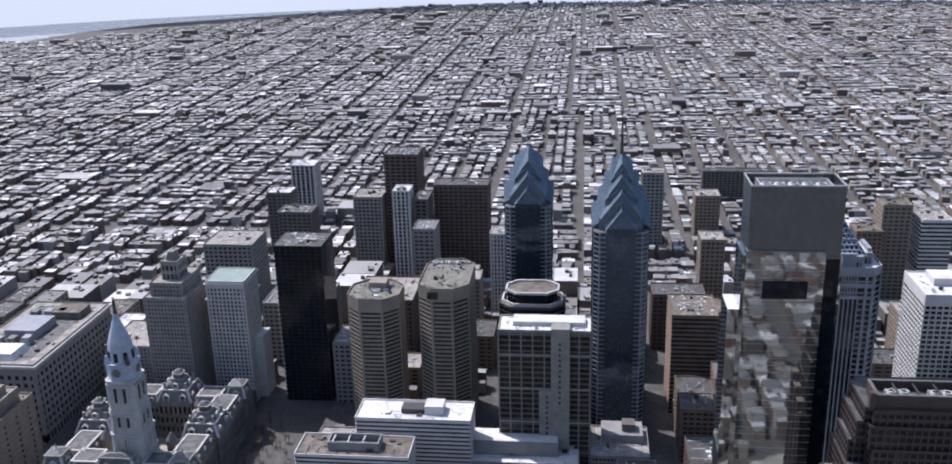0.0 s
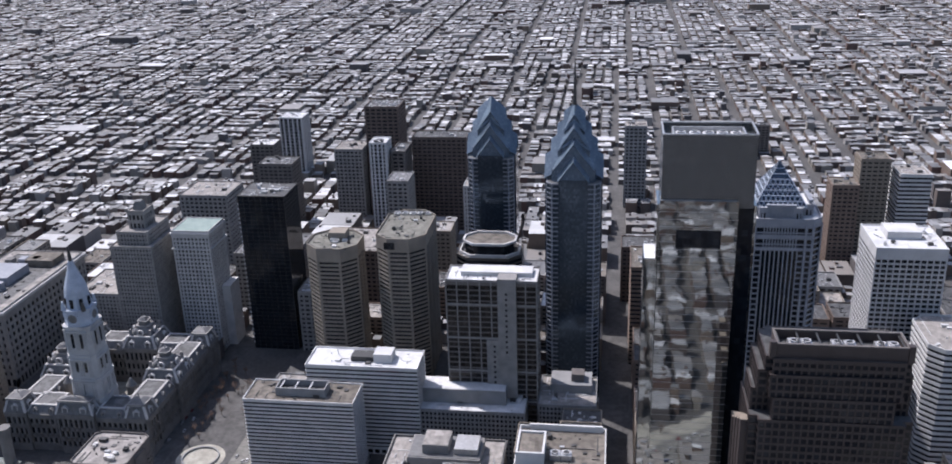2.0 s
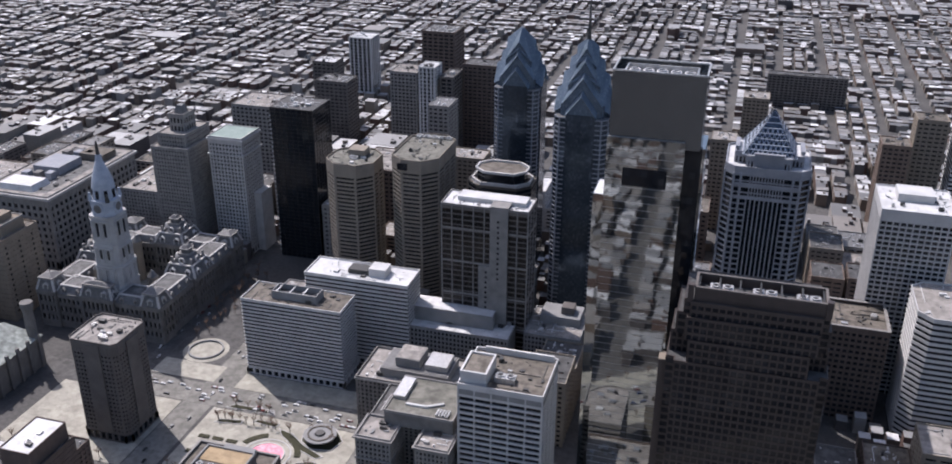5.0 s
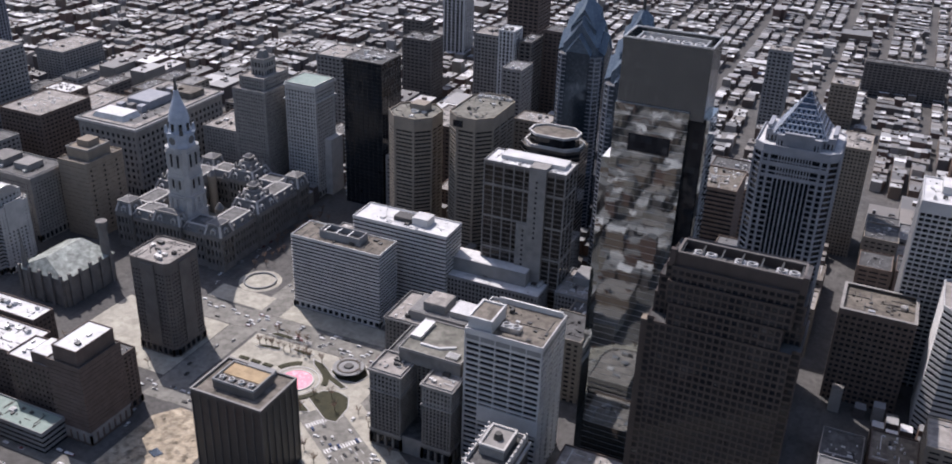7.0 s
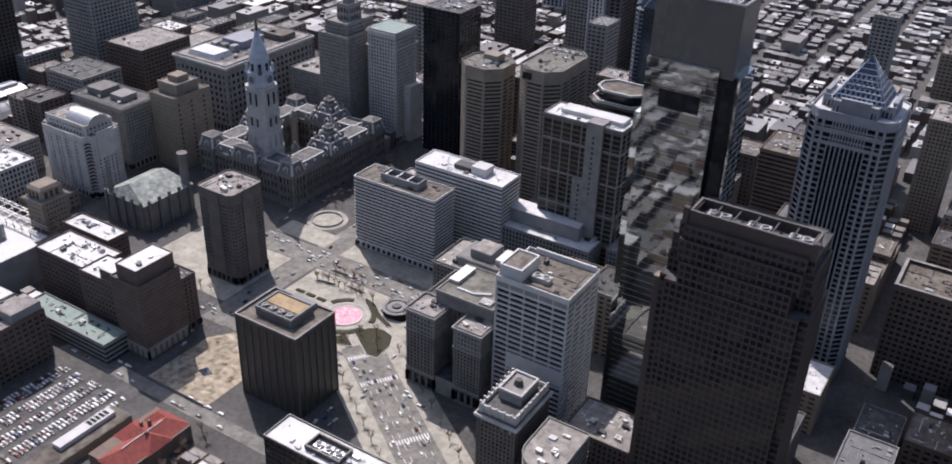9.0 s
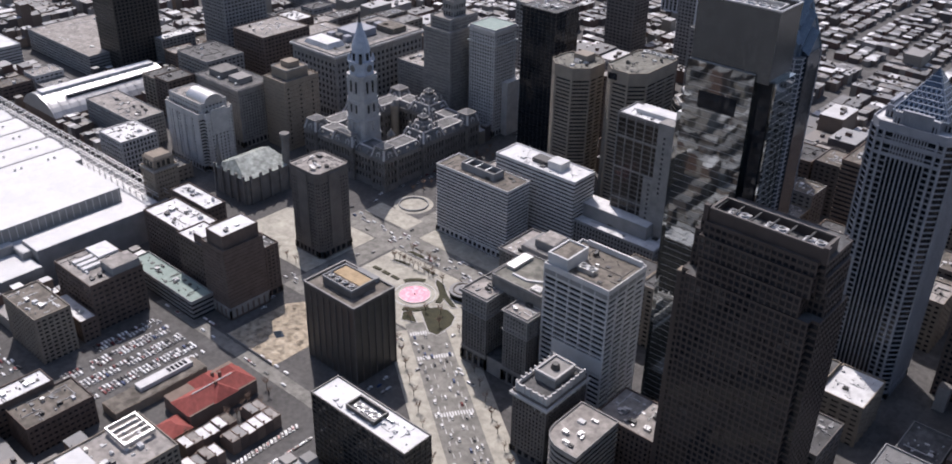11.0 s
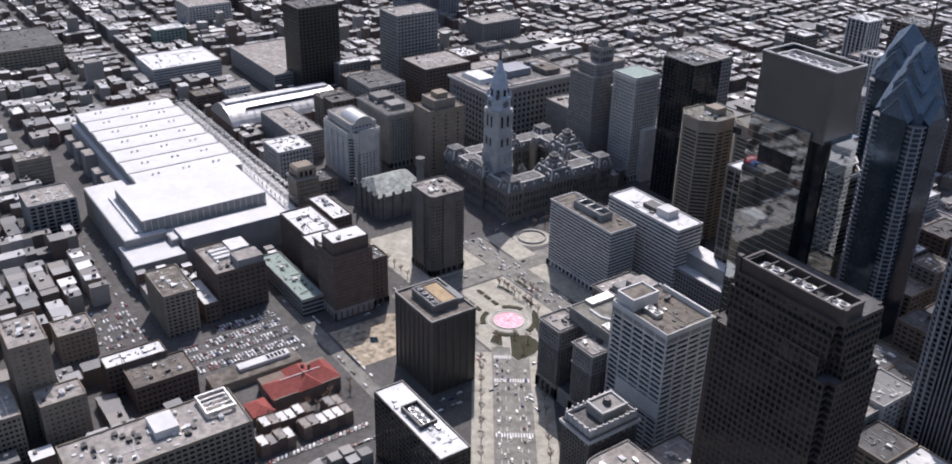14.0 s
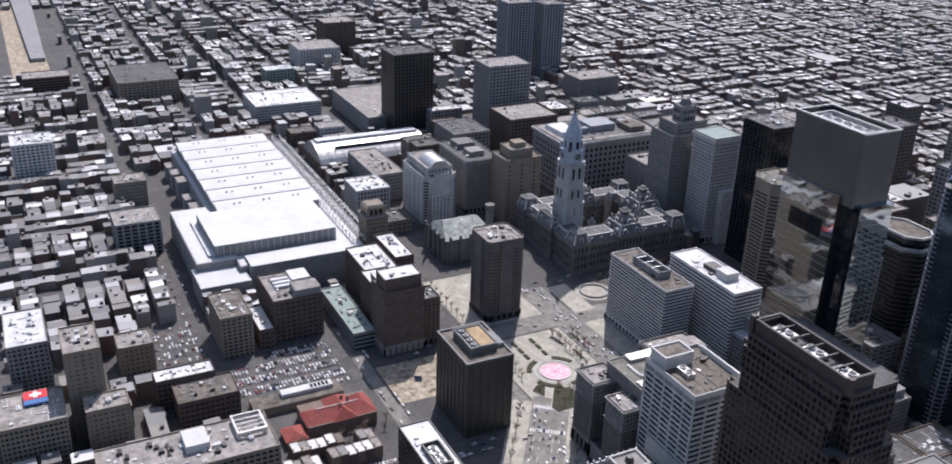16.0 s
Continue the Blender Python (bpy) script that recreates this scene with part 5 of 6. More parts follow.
# ---- the palace with its clock tower ----
def palace():
    x0, x1, y0, y1 = -65, 54, -24, 114
    cx, cy = (x0 + x1) / 2, (y0 + y1) / 2
    root = thing("city_palace", "ornate grey stone palace with slate mansards and courtyard", "city hall", (cx, cy, 0))
    w, d, t = x1 - x0, y1 - y0, 27

    def wing(a0, a1, b0, b1, z=33, rise=6.0, pav=""):
        """One wing: stone storeys with window bays, cornices and a mansard roof; pav: corner or centre pavilion."""
        h = part("wing_wall", boxm(a0 + 0.8, a1 - 0.8, b0 + 0.8, b1 - 0.8, 0, z), GLASS, root)
        poly = [(a0, b0), (a1, b0), (a1, b1), (a0, b1)]
        for zz, hh, o in ((0, 6.5, 0.4), (11.5, 3.4, 0.3), (20.5, 3.4, 0.3), (z - 4.2, 4.2, 1.0)):
            part("stone_course", ring(poly, -0.9, o, zz, zz + hh), DARKSTONE, h)
        me = mesh_of(boxm(-1.0, 1.0, -0.3, 1.0, 6, z - 1), "pilaster")
        for i in range(4):
            a, b = Vector(poly[i]), Vector(poly[(i + 1) % 4])
            cnt = max(int((b - a).length / 3.9), 1)
            ang = math.atan2(b.y - a.y, b.x - a.x)
            for j in range(cnt + 1):
                q = a + (b - a) * (j / cnt)
                link("pilaster", me, DARKSTONE, h, (q.x, q.y, 0), rot=ang)
        rz = z + rise
        ins = {"": 3.4, "corner": 2.6, "centre": 3.6}[pav]
        lo, hi = offset(poly, 0.3), offset(poly, -ins)
        m = part("mansard", prism(lo, z, rz, poly2=hi), SLATE, root, "grey slate mansard roof")
        part("roof_deck", ring(hi, -1.0, 0.6, rz, rz + 1.0), PALESTONE, m)
        part("flat_roof", prism(offset(hi, -0.8), rz, rz + 0.3), DECKSLATE, m)
        # pale stone hips at the corners
        for (lx, ly), (hx, hy) in zip(lo, hi):
            hb = bmesh.new()
            e = 0.85 if pav else 0.5
            v = [hb.verts.new((lx + p, ly + q, z)) for p, q in ((-e, -e), (e, -e), (e, e), (-e, e))]
            u = [hb.verts.new((hx + p, hy + q, rz + 0.9)) for p, q in ((-e, -e), (e, -e), (e, e), (-e, e))]
            hb.faces.new(v[::-1])
            hb.faces.new(u)
            for i in range(4):
                hb.faces.new((v[i], v[(i + 1) % 4], u[(i + 1) % 4], u[i]))
            part("stone_hip", hb, PALESTONE, m)
        for i in range(4):
            a, b = Vector(poly[i]), Vector(poly[(i + 1) % 4])
            cnt = max(int((b - a).length / (11 if pav else 9.5)), 1)
            ang = math.atan2(b.y - a.y, b.x - a.x)
            dw, dh = (2.6, rise * 0.55) if pav else (1.8, 3.4)
            dm = bmesh.new()
            add_box(dm, -dw, -dw + 0.7, 0.0, 4.4, z, z + dh)
            add_box(dm, dw - 0.7, dw, 0.0, 4.4, z, z + dh)
            add_box(dm, -dw + 0.7, dw - 0.7, 1.2, 4.4, z, z + dh)
            add_prism(dm, [(-dw - 0.4, -0.2), (dw + 0.4, -0.2), (dw + 0.4, 5.0), (-dw - 0.4, 5.0)], z + dh, z + dh + 1.9, poly2=[(-0.3, -0.2), (0.3, -0.2), (0.3, 5.0), (-0.3, 5.0)])
            me = mesh_of(dm, "dormer")
            pane = mesh_of(boxm(-dw + 0.7, dw - 0.7, 1.0, 1.3, z + 0.6, z + dh - 0.5), "dormer_pane")
            for j in range(cnt):
                q = a + (b - a) * ((j + 0.5) / cnt)
                dob = link("dormer", me, PALESTONE if pav else LIMESTONE, m, (q.x, q.y, 0), rot=ang)
                dob["label"] = "pale stone dormer"
                link("dormer_pane", pane, GLASS, m, (q.x, q.y, 0), rot=ang)
        k = Vector(((a0 + a1) / 2, (b0 + b1) / 2))
        wx, wy = hi[1][0] - hi[0][0], hi[2][1] - hi[1][1]

        def mid(p):
            return [(k.x + x, k.y + y) for x, y in p]

        if pav == "corner":
            cp = part("cap_cornice", prism(mid(rect(wx + 3, wy + 3)), rz + 0.9, rz + 2.0), LIMESTONE, root)
            part("cap_roof", prism(mid(rect(wx + 1, wy + 1)), rz + 2.0, rz + 4.5, 0.35), SLATE, cp)
            part("finial", prism(mid(ngon(6, 0.5)), rz + 4.5, rz + 9, 0.2), LIMESTONE, cp)
        elif pav == "centre":
            # a bowed dome with round openings, a lantern and a spike
            cp = part("bowed_roof", prism(mid(rect(wx * 0.84, wy * 0.84, 2)), rz, rz + 4, poly2=mid(rect(wx * 0.74, wy * 0.74, 2))), SLATE, root)
            part("bowed_roof", prism(mid(rect(wx * 0.74, wy * 0.74, 2)), rz + 4, rz + 7.5, poly2=mid(rect(wx * 0.5, wy * 0.5, 2))), SLATE, cp)
            part("crest_rim", ring(mid(rect(wx * 0.5, wy * 0.5, 2)), -1.2, 0.8, rz + 7.2, rz + 8.4), LIMESTONE, cp)
            for i in range(4):
                ex, ey = k.x + (-1, 1, 1, -1)[i] * wx * 0.41, k.y + (-1, -1, 1, 1)[i] * wy * 0.41
                part("corner_chimney", boxm(ex - 1.2, ex + 1.2, ey - 1.2, ey + 1.2, rz, rz + 6.5, 0.8), LIMESTONE, cp)
            for i in range(4):
                rm = ring(ngon(14, 2.2), -0.1, 0.9, -0.4, 1.2)
                side = wy if i % 2 == 0 else wx
                rm.transform(Matrix.Translation((k.x, k.y, rz + 3.2)) @ Matrix.Rotation(i * math.pi / 2, 4, "Z") @ Matrix.Translation((0, -side * 0.41, 0)) @ Matrix.Rotation(math.pi / 2, 4, "X"))
                part("round_dormer", rm, PALESTONE, cp)
            part("lantern", prism(mid(rect(wx * 0.34, wy * 0.34, 1.0)), rz + 8, rz + 12), DARKSTONE, cp)
            part("lantern_rim", ring(mid(rect(wx * 0.36, wy * 0.36, 1.0)), -0.8, 0.8, rz + 11.6, rz + 12.6), LIMESTONE, cp)
            part("lantern_cap", prism(mid(rect(wx * 0.34, wy * 0.34, 1.0)), rz + 12.6, rz + 15, 0.5), SLATE, cp)
            part("finial", prism(mid(ngon(6, 0.5)), rz + 15, rz + 20, 0.2), LIMESTONE, cp)

    a, b = w / 2, d / 2
    for s2 in (-1, 1):
        ya, yb = (-b + 2, -b + t) if s2 < 0 else (b - t, b - 2)
        wing(-a + 17.2, -15.2, ya, yb)
        wing(15.2, a - 17.2, ya, yb)
    for s in (-1, 1):
        xa, xb = (-a + 2, -a + t) if s < 0 else (a - t, a - 2)
        wing(xa, xb, -b + 17.2, -15.2)
        wing(xa, xb, 15.2, b - 17.2)
        wing(*((-a - 1, -a + t + 2) if s < 0 else (a - t - 2, a + 1)), -15, 15, 36, 9, "centre")
        for s2 in (-1, 1):
            wing(*((-a, -a + 17) if s < 0 else (a - 17, a)), *((-b, -b + 17) if s2 < 0 else (b - 17, b)), 35, 9, "corner")
    wing(-15, 15, b - t - 2, b + 1, 36, 9, "centre")
    wing(-15, 15, -b - 1, -b + 9.2, 36, 9, "corner")
    part("courtyard_paving", boxm(-a + t, a - t, -b + t, b - t, 0, 0.3), PAVING, root)
    # stair turrets and a connecting range in the courtyard
    for q in ((-28, -28), (27, -28), (27, 30), (-28, 30)):
        tr = part("stair_turret", prism([(q[0] + x, q[1] + y) for x, y in ngon(10, 4.2)], 0, 40), TANCONC, root, "tan stone stair turret")
        part("turret_cap", prism([(q[0] + x, q[1] + y) for x, y in ngon(10, 4.6)], 40, 46, 0.15), SLATE, tr)
    # clock tower
    tx, ty = 0 - cx, 0 - cy

    def at(poly):
        return [(tx + x, ty + y) for x, y in poly]

    tw = part("clock_tower", prism(at(rect(29, 29, 3)), 0, 60, poly2=at(rect(25.5, 25.5, 3))), TOWERSTONE, root, "pale stone clock tower")
    part("shaft", prism(at(rect(25, 25, 3)), 60, 105, poly2=at(rect(21.5, 21.5, 3))), TOWERSTONE, tw)
    for z, r, o in ((42, 26.4, 0.7), (60, 25.4, 0.9), (80, 23.5, 0.6), (104.5, 21.6, 1.3)):
        part("tower_cornice", ring(at(rect(r, r, 3)), -1.5, o, z - 0.9, z + 0.9), TOWERSTONE, tw)
    for k in range(4):
        turn = Matrix.Translation((tx, ty, 0)) @ Matrix.Rotation(k * math.pi / 2, 4, "Z")
        for z0, z1, r in ((47, 55, 12.9), (65, 74, 11.95), (87, 98, 11.2)):
            for x in (-3.6, 3.6) if z0 > 50 else (0,):
                m = boxm(x - 1.1, x + 1.1, -r - 0.3, -r + 1.2, z0, z1)
                m.transform(turn)
                part("tower_window", m, GLASS, tw)
                m = prism([(1.1 * math.cos(radians(q)), 1.1 * math.sin(radians(q))) for q in range(0, 181, 30)], -0.3, 1.2)
                m.transform(turn @ Matrix.Translation((x, -r, z1)) @ Matrix.Rotation(math.pi / 2, 4, "X") @ Matrix.Scale(-1, 4, (0, 0, 1)))
                part("window_arch", m, GLASS, tw)
            for x in (-8.0, -6.2, -1.0, 1.0, 6.2, 8.0):
                m = boxm(x - 0.5, x + 0.5, -r - 0.95, -r + 1.0, z0 - 1.5, z1 + 3)
                m.transform(turn)
                part("tower_column", m, TOWERSTONE, tw)
            m = boxm(-9, 9, -r - 1.1, -r + 0.8, z1 + 2.6, z1 + 3.4)
            m.transform(turn)
            part("tower_lintel", m, TOWERSTONE, tw)
        m = prism(ngon(24, 3.7), 0, 0.5)
        m.transform(turn @ Matrix.Translation((0, -11.0, 112.2)) @ Matrix.Rotation(math.pi / 2, 4, "X"))
        part("clock_face", m, SLATE, tw, "dark round clock face")
        m = ring(ngon(24, 3.8), -0.1, 1.2, 0, 1.0)
        m.transform(turn @ Matrix.Translation((0, -10.9, 112.2)) @ Matrix.Rotation(math.pi / 2, 4, "X"))
        part("clock_ring", m, BLUEPAINT, tw)
        m = prism(ngon(8, 2.1), 118, 125, 0.4)
        m.transform(turn @ Matrix.Translation((-8.2, -8.2, 0)))
        part("corner_figure", m, DARKSTEEL if k % 2 else BLUEPAINT, tw)
    part("clock_stage", prism(at(rect(22.5, 22.5, 6)), 105, 118, poly2=at(rect(21, 21, 6))), BLUEPAINT, tw, "pale blue painted iron clock stage")
    part("clock_cornice", ring(at(rect(21.6, 21.6, 6)), -1.5, 1.2, 117, 119), BLUEPAINT, tw)
    part("drum", prism(at(ngon(8, 10.2, math.pi / 8)), 118, 129, poly2=at(ngon(8, 9.2, math.pi / 8))), BLUEPAINT, tw)
    for k in range(8):
        m = boxm(-1.4, 1.4, -9.6, -7.5, 120, 127)
        m.transform(Matrix.Translation((tx, ty, 0)) @ Matrix.Rotation(k * math.pi / 4, 4, "Z"))
        part("drum_window", m, GLASS, tw)
    prev = (129, 9.2)
    for z, r in ((134, 8.4), (139, 7.0), (143, 5.6), (147, 4.2), (151, 2.9), (156, 2.1)):
        part("dome_ring", prism(at(ngon(16, prev[1])), prev[0], z, poly2=at(ngon(16, r))), BLUEPAINT, tw)
        prev = (z, r)
    part("statue", prism(at(ngon(8, 1.7)), 156, 167.5, poly2=at(ngon(8, 0.7))), DARKSTEEL, tw, "dark bronze statue on the dome")


palace()

# ---- farther towers ----
FAR = [  # x0, x1, y0, y1, height, wall, band, pier, roof, label
    (-62, -8, 314, 364, 100, LIMESTONE, 0.5, 3.4, GRAVEL, "grey limestone office tower with flat roof"),
    (98, 141, 517, 560, 150, DARKBRICK, 0.5, 4.5, DARKROOF, "dark brick hotel tower with stepped top"),
    (167, 233, 468, 500, 125, DARKBRICK, 0.6, 3.6, DARKROOF, "dark brown slab apartment tower"),
    (126, 146, 423, 450, 130, WHITECONC, 0.2, 3.2, WHITEROOF, "narrow white striped tower"),
    (150, 166, 430, 470, 118, DARKCONC, 0.4, 4, DARKROOF, "dark office tower beside a striped tower"),
    (60, 96, 499, 540, 100, LIMESTONE, 0.5, 3.2, GRAVEL, "grey stone office tower"),
    (-28, 15, 465, 500, 90, DARKCONC, 0.6, 4, DARKROOF, "dark brown brick apartment slab"),
    (-62, -30, 530, 560, 96, DARKCONC, 0.55, 4, WHITEROOF, "dark apartment tower with pale roof"),
    (-80, -45, 694, 730, 90, WHITECONC, 0.15, 4.5, WHITEROOF, "white ribbed apartment tower"),
    (245, 264, 361, 390, 100, PALESTONE, 0.3, 2.6, GRAVEL, "narrow white ribbed tower"),
    (162, 186, 350, 385, 108, LIMESTONE, 0.55, 3.4, SLATE, "grey stone tower with pitched crown"),
    (200, 240, 300, 330, 70, TANBRICK, 0.6, 3.4, GRAVEL, "tan brick building with stepped roof"),
    (421, 449, 584, 612, 110, GREYCONC, 0.5, 3.2, GRAVEL, "grey concrete apartment tower"),
    (436, 478, 225, 262, 70, BRICK, 0.6, 3.6, BROWNROOF, "brown brick block with flat roof"),
    (417, 470, 292, 325, 60, DARKBRICK, 0.6, 3.6, DARKROOF, "dark brick block with flat roof"),
    (470, 495, 349, 380, 100, TANBRICK, 0.6, 3.4, GRAVEL, "tan brick apartment tower"),
    (497, 530, 645, 680, 62, TANBRICK, 0.6, 3.4, GRAVEL, "tan brick apartment block"),
    (673, 704, 421, 450, 118, TANBRICK, 0.62, 3.6, BROWNROOF, "tan brick apartment tower with tanks"),
    (712, 745, 411, 450, 104, WHITECONC, 0.5, 0, GRAVEL, "pale banded apartment tower"),
    (640, 668, 395, 425, 96, BRICK, 0.6, 3.6, BROWNROOF, "brown brick apartment tower"),
    (528, 640, 830, 850, 48, DARKCONC, 0.5, 4, DARKROOF, "long dark slab block"),
    (645, 690, 235, 280, 62, TANBRICK, 0.6, 3.6, GRAVEL, "tan brick block with pale roof"),
    (-460, -412, -32, 28, 122, BRONZE, 0.35, 3.4, DARKROOF, "dark grey tower with vertical ribs"),
    (-400, -352, 85, 150, 110, GREYCONC, 0.5, 3.4, GRAVEL, "grey stepped office tower"),
    (-345, -305, 160, 190, 55, DARKBRICK, 0.6, 3.6, WHITEROOF, "dark block with white roof"),
    (-700, -660, 279, 330, 130, BLUEGREY, 0.3, 3.4, GRAVEL, "pale blue-grey glass tower"),
    (-690, -650, 345, 385, 126, BLUEGREY, 0.3, 3.4, GRAVEL, "pale blue-grey glass tower"),
    (-525, -475, 315, 390, 40, LIMESTONE, 0.5, 3.6, GRAVEL, "broad grey stone block"),
    (-970, -920, 34, 95, 60, DARKBRICK, 0.6, 4, GRAVEL, "dark brick loft block with roof plant"),
    (-870, -805, -49, 25, 42, PALESTONE, 0.5, 3.6, GRAVEL, "pale stone courthouse block"),
    (-830, -715, -360, -270, 35, TANCONC, 0.6, 4, DARKROOF, "long plain tan concrete block"),
    (-870, -827, -488, -419, 25, DARKBRICK, 0.5, 0, GRAVEL, "low rounded dark block"),
    (-455, -412, -520, -473, 52, WHITECONC, 0.5, 3.4, WHITEROOF, "white concrete apartment block"),
    (-330, -300, -420, -385, 30, TANCONC, 0.85, 0, GRAVEL, "plain tan concrete cube"),
    (-205, -163, -437, -392, 36, GREYCONC, 0.3, 4.5, GRAVEL, "grey block with tall vertical recesses"),
    (-765, -735, -128, -80, 30, COPPER, 0.5, 3.6, WHITEROOF, "pale green glazed block"),
    (-600, -440, -60, 40, 28, GREYCONC, 0.7, 0, GRAVEL, "wide pale shopping hall roofs"),
    (-640, -560, -190, -90, 24, PALESTONE, 0.7, 0, WHITEROOF, "wide white roofed hall"),
    (-416, -396, 17, 66, 42, LIMESTONE, 0.5, 3.4, WHITEROOF, "stone block with white roof"),
    (-300, -240, -20, 30, 60, LIMESTONE, 0.5, 3.4, DARKROOF, "grey stone block with dark roof"),
    (-300, -240, 60, 130, 70, DARKBRICK, 0.55, 3.4, GRAVEL, "dark brick loft block"),
    (-300, -230, 150, 205, 46, TANBRICK, 0.55, 3.4, GRAVEL, "tan brick loft block"),
    (120, 180, 235, 300, 72, DARKBRICK, 0.55, 3.4, GRAVEL, "dark brick block with pale roof plant"),
    (25, 90, 240, 300, 64, LIMESTONE, 0.55, 3.4, SLATE, "grey stone block with arched roof"),
    (118, 140, 160, 200, 60, LIMESTONE, 0.55, 3.4, GRAVEL, "grey stone block with flat roof"),
]
for x0, x1, y0, y1, z, wall, band, pier, roof, label in FAR:
    reserve(x0, x1, y0, y1)
    tower("tower_block" if z > 55 else "city_block", label, x0, x1, y0, y1, z, int(z / 3.9) if z < 60 else int(z / 4.6), wall, band=band, pier=pier * 1.6, pw=1.9, proud=0.4, roof=roof, units=3, cat="tower" if z > 55 else "building", fine=False)


# ---- ordinary city blocks ----
def free(x0, x1, y0, y1):
    for a, b, c, d in RES:
        if x0 < b and x1 > a and y0 < d and y1 > c:
            return False
    # keep the diagonal avenue open
    for px, py in ((x0, y0), (x1, y0), (x0, y1), (x1, y1), ((x0 + x1) / 2, (y0 + y1) / 2)):
        s, o = (px - 204.5) * PX + (py + 133.5) * PY, -(px - 204.5) * 0.57 - (py + 133.5) * 0.82
        if s > 0 and abs(o) < 36:
            return False
    return True


WALLS = [BRICK, DARKBRICK, TANBRICK, LIMESTONE, GREYCONC, DARKCONC, TANCONC, PALESTONE]
ROOFM = [GRAVEL, DARKROOF, WHITEROOF, BROWNROOF, DARKROOF, GRAVEL, SLATE, DARKROOF]
lots = 0
infill, hood = [], []
for i in range(len(XS) - 1):
    for j in range(len(YS) - 1):
        bx0, bx1, by0, by1 = XS[i] + 12, XS[i + 1] - 12, YS[j] + 13, YS[j + 1] - 13
        if bx1 - bx0 < 20 or by1 - by0 < 20:
            continue
        core = -500 < bx0 < 720 and -420 < by0 < 420
        if not core or by0 < -395:
            hood.append((bx0, bx1, by0, by1))
            continue
        nx = max(int((bx1 - bx0) / (26 if core else 34)), 1)
        ny = max(int((by1 - by0) / (30 if core else 40)), 1)
        for a in range(nx):
            for b in range(ny):
                x0, x1 = bx0 + (bx1 - bx0) * a / nx, bx0 + (bx1 - bx0) * (a + 1) / nx - rnd.choice([0.6, 0.6, 3])
                y0, y1 = by0 + (by1 - by0) * b / ny, by0 + (by1 - by0) * (b + 1) / ny - rnd.choice([0.6, 0.6, 4])
                if not free(x0, x1, y0, y1):
                    # try a smaller lot in the free corner
                    if not (100 < x0 < 500 and -300 < y0 < 40):
                        infill.append((x0, x1, y0, y1))
                    continue
                if rnd.random() < 0.06:
                    continue
                dist = math.hypot((x0 - 150) / 1.3, y0 - 60)
                h = rnd.uniform(10, 24) if dist > 420 else rnd.uniform(14, 46) if dist > 260 else rnd.uniform(22, 60)
                if by0 < -270:
                    h = rnd.uniform(9, 22)
                if lots < 260 and core and -260 < y0 < 330:
                    fl = max(int(h / 4), 2)
                    tower("city_building", rnd.choice(["brick loft building with tar roof", "stone office building with flat roof", "plain masonry building with roof plant", "old commercial building with parapet"]), x0, x1, y0, y1, h, fl, rnd.choice(WALLS), band=rnd.uniform(0.45, 0.65), pier=rnd.choice([6, 7.5, 9]), pw=rnd.uniform(1.6, 2.6), proud=0.3, roof=rnd.choice(ROOFM), units=1, cat="building", fine=False)
                    lots += 1
                else:
                    infill.append((x0, x1, y0, y1, h))


def boxes_object(name, items, label, cat):
    """Many small houses in one sheet: walls and slightly tilted roofs."""
    V, F, M = [], [], []
    for x0, x1, y0, y1, h, tx, ty in items:
        k = len(V)
        V += [(x0, y0, 0), (x1, y0, 0), (x1, y1, 0), (x0, y1, 0), (x0, y0, h - tx - ty), (x1, y0, h + tx - ty), (x1, y1, h + tx + ty), (x0, y1, h - tx + ty)]
        F += [(k, k + 1, k + 5, k + 4), (k + 1, k + 2, k + 6, k + 5), (k + 2, k + 3, k + 7, k + 6), (k + 3, k, k + 4, k + 7), (k + 4, k + 5, k + 6, k + 7)]
        M += [0, 0, 0, 0, 1]
    me = bpy.data.meshes.new(name)
    me.from_pydata(V, [], F)
    me.materials.append(HOUSEWALL)
    me.materials.append(ROOFS)
    me.polygons.foreach_set("material_index", M)
    me.update()
    return tagged(new(name, me), label, cat, kind="stuff")


def rowhouses(bx0, bx1, by0, by1, unit, depth, out, hmin=6, hmax=10.5, along_y=None):
    """Rows of houses round a block, with yards and sheds between."""
    wide = bx1 - bx0 > by1 - by0 if along_y is None else not along_y
    rows = max(int(((by1 - by0) if wide else (bx1 - bx0)) / (depth * 1.3)), 1)
    for r_ in range(rows):
        c0 = (by0 if wide else bx0) + r_ * ((by1 - by0) if wide else (bx1 - bx0)) / rows
        p = bx0 if wide else by0
        end = bx1 if wide else by1
        h = rnd.uniform(hmin, hmax)
        while p < end - unit * 0.6:
            u = unit * rnd.uniform(0.8, 1.7)
            if rnd.random() < 0.2:
                h = rnd.uniform(hmin, hmax)
            if rnd.random() < 0.05:
                p += u
                continue
            dd = depth * rnd.uniform(0.8, 1.25)
            hh = h + rnd.uniform(-0.5, 0.5)
            if rnd.random() < 0.03:
                hh *= rnd.uniform(1.3, 2.2)
                u *= 1.6
            q = min(p + u, end)
            tx, ty = rnd.gauss(0, 0.10), rnd.gauss(0, 0.18)
            out.append((p, q, c0, c0 + dd, hh, tx, ty) if wide else (c0, c0 + dd, p, q, hh, ty, tx))
            p = q


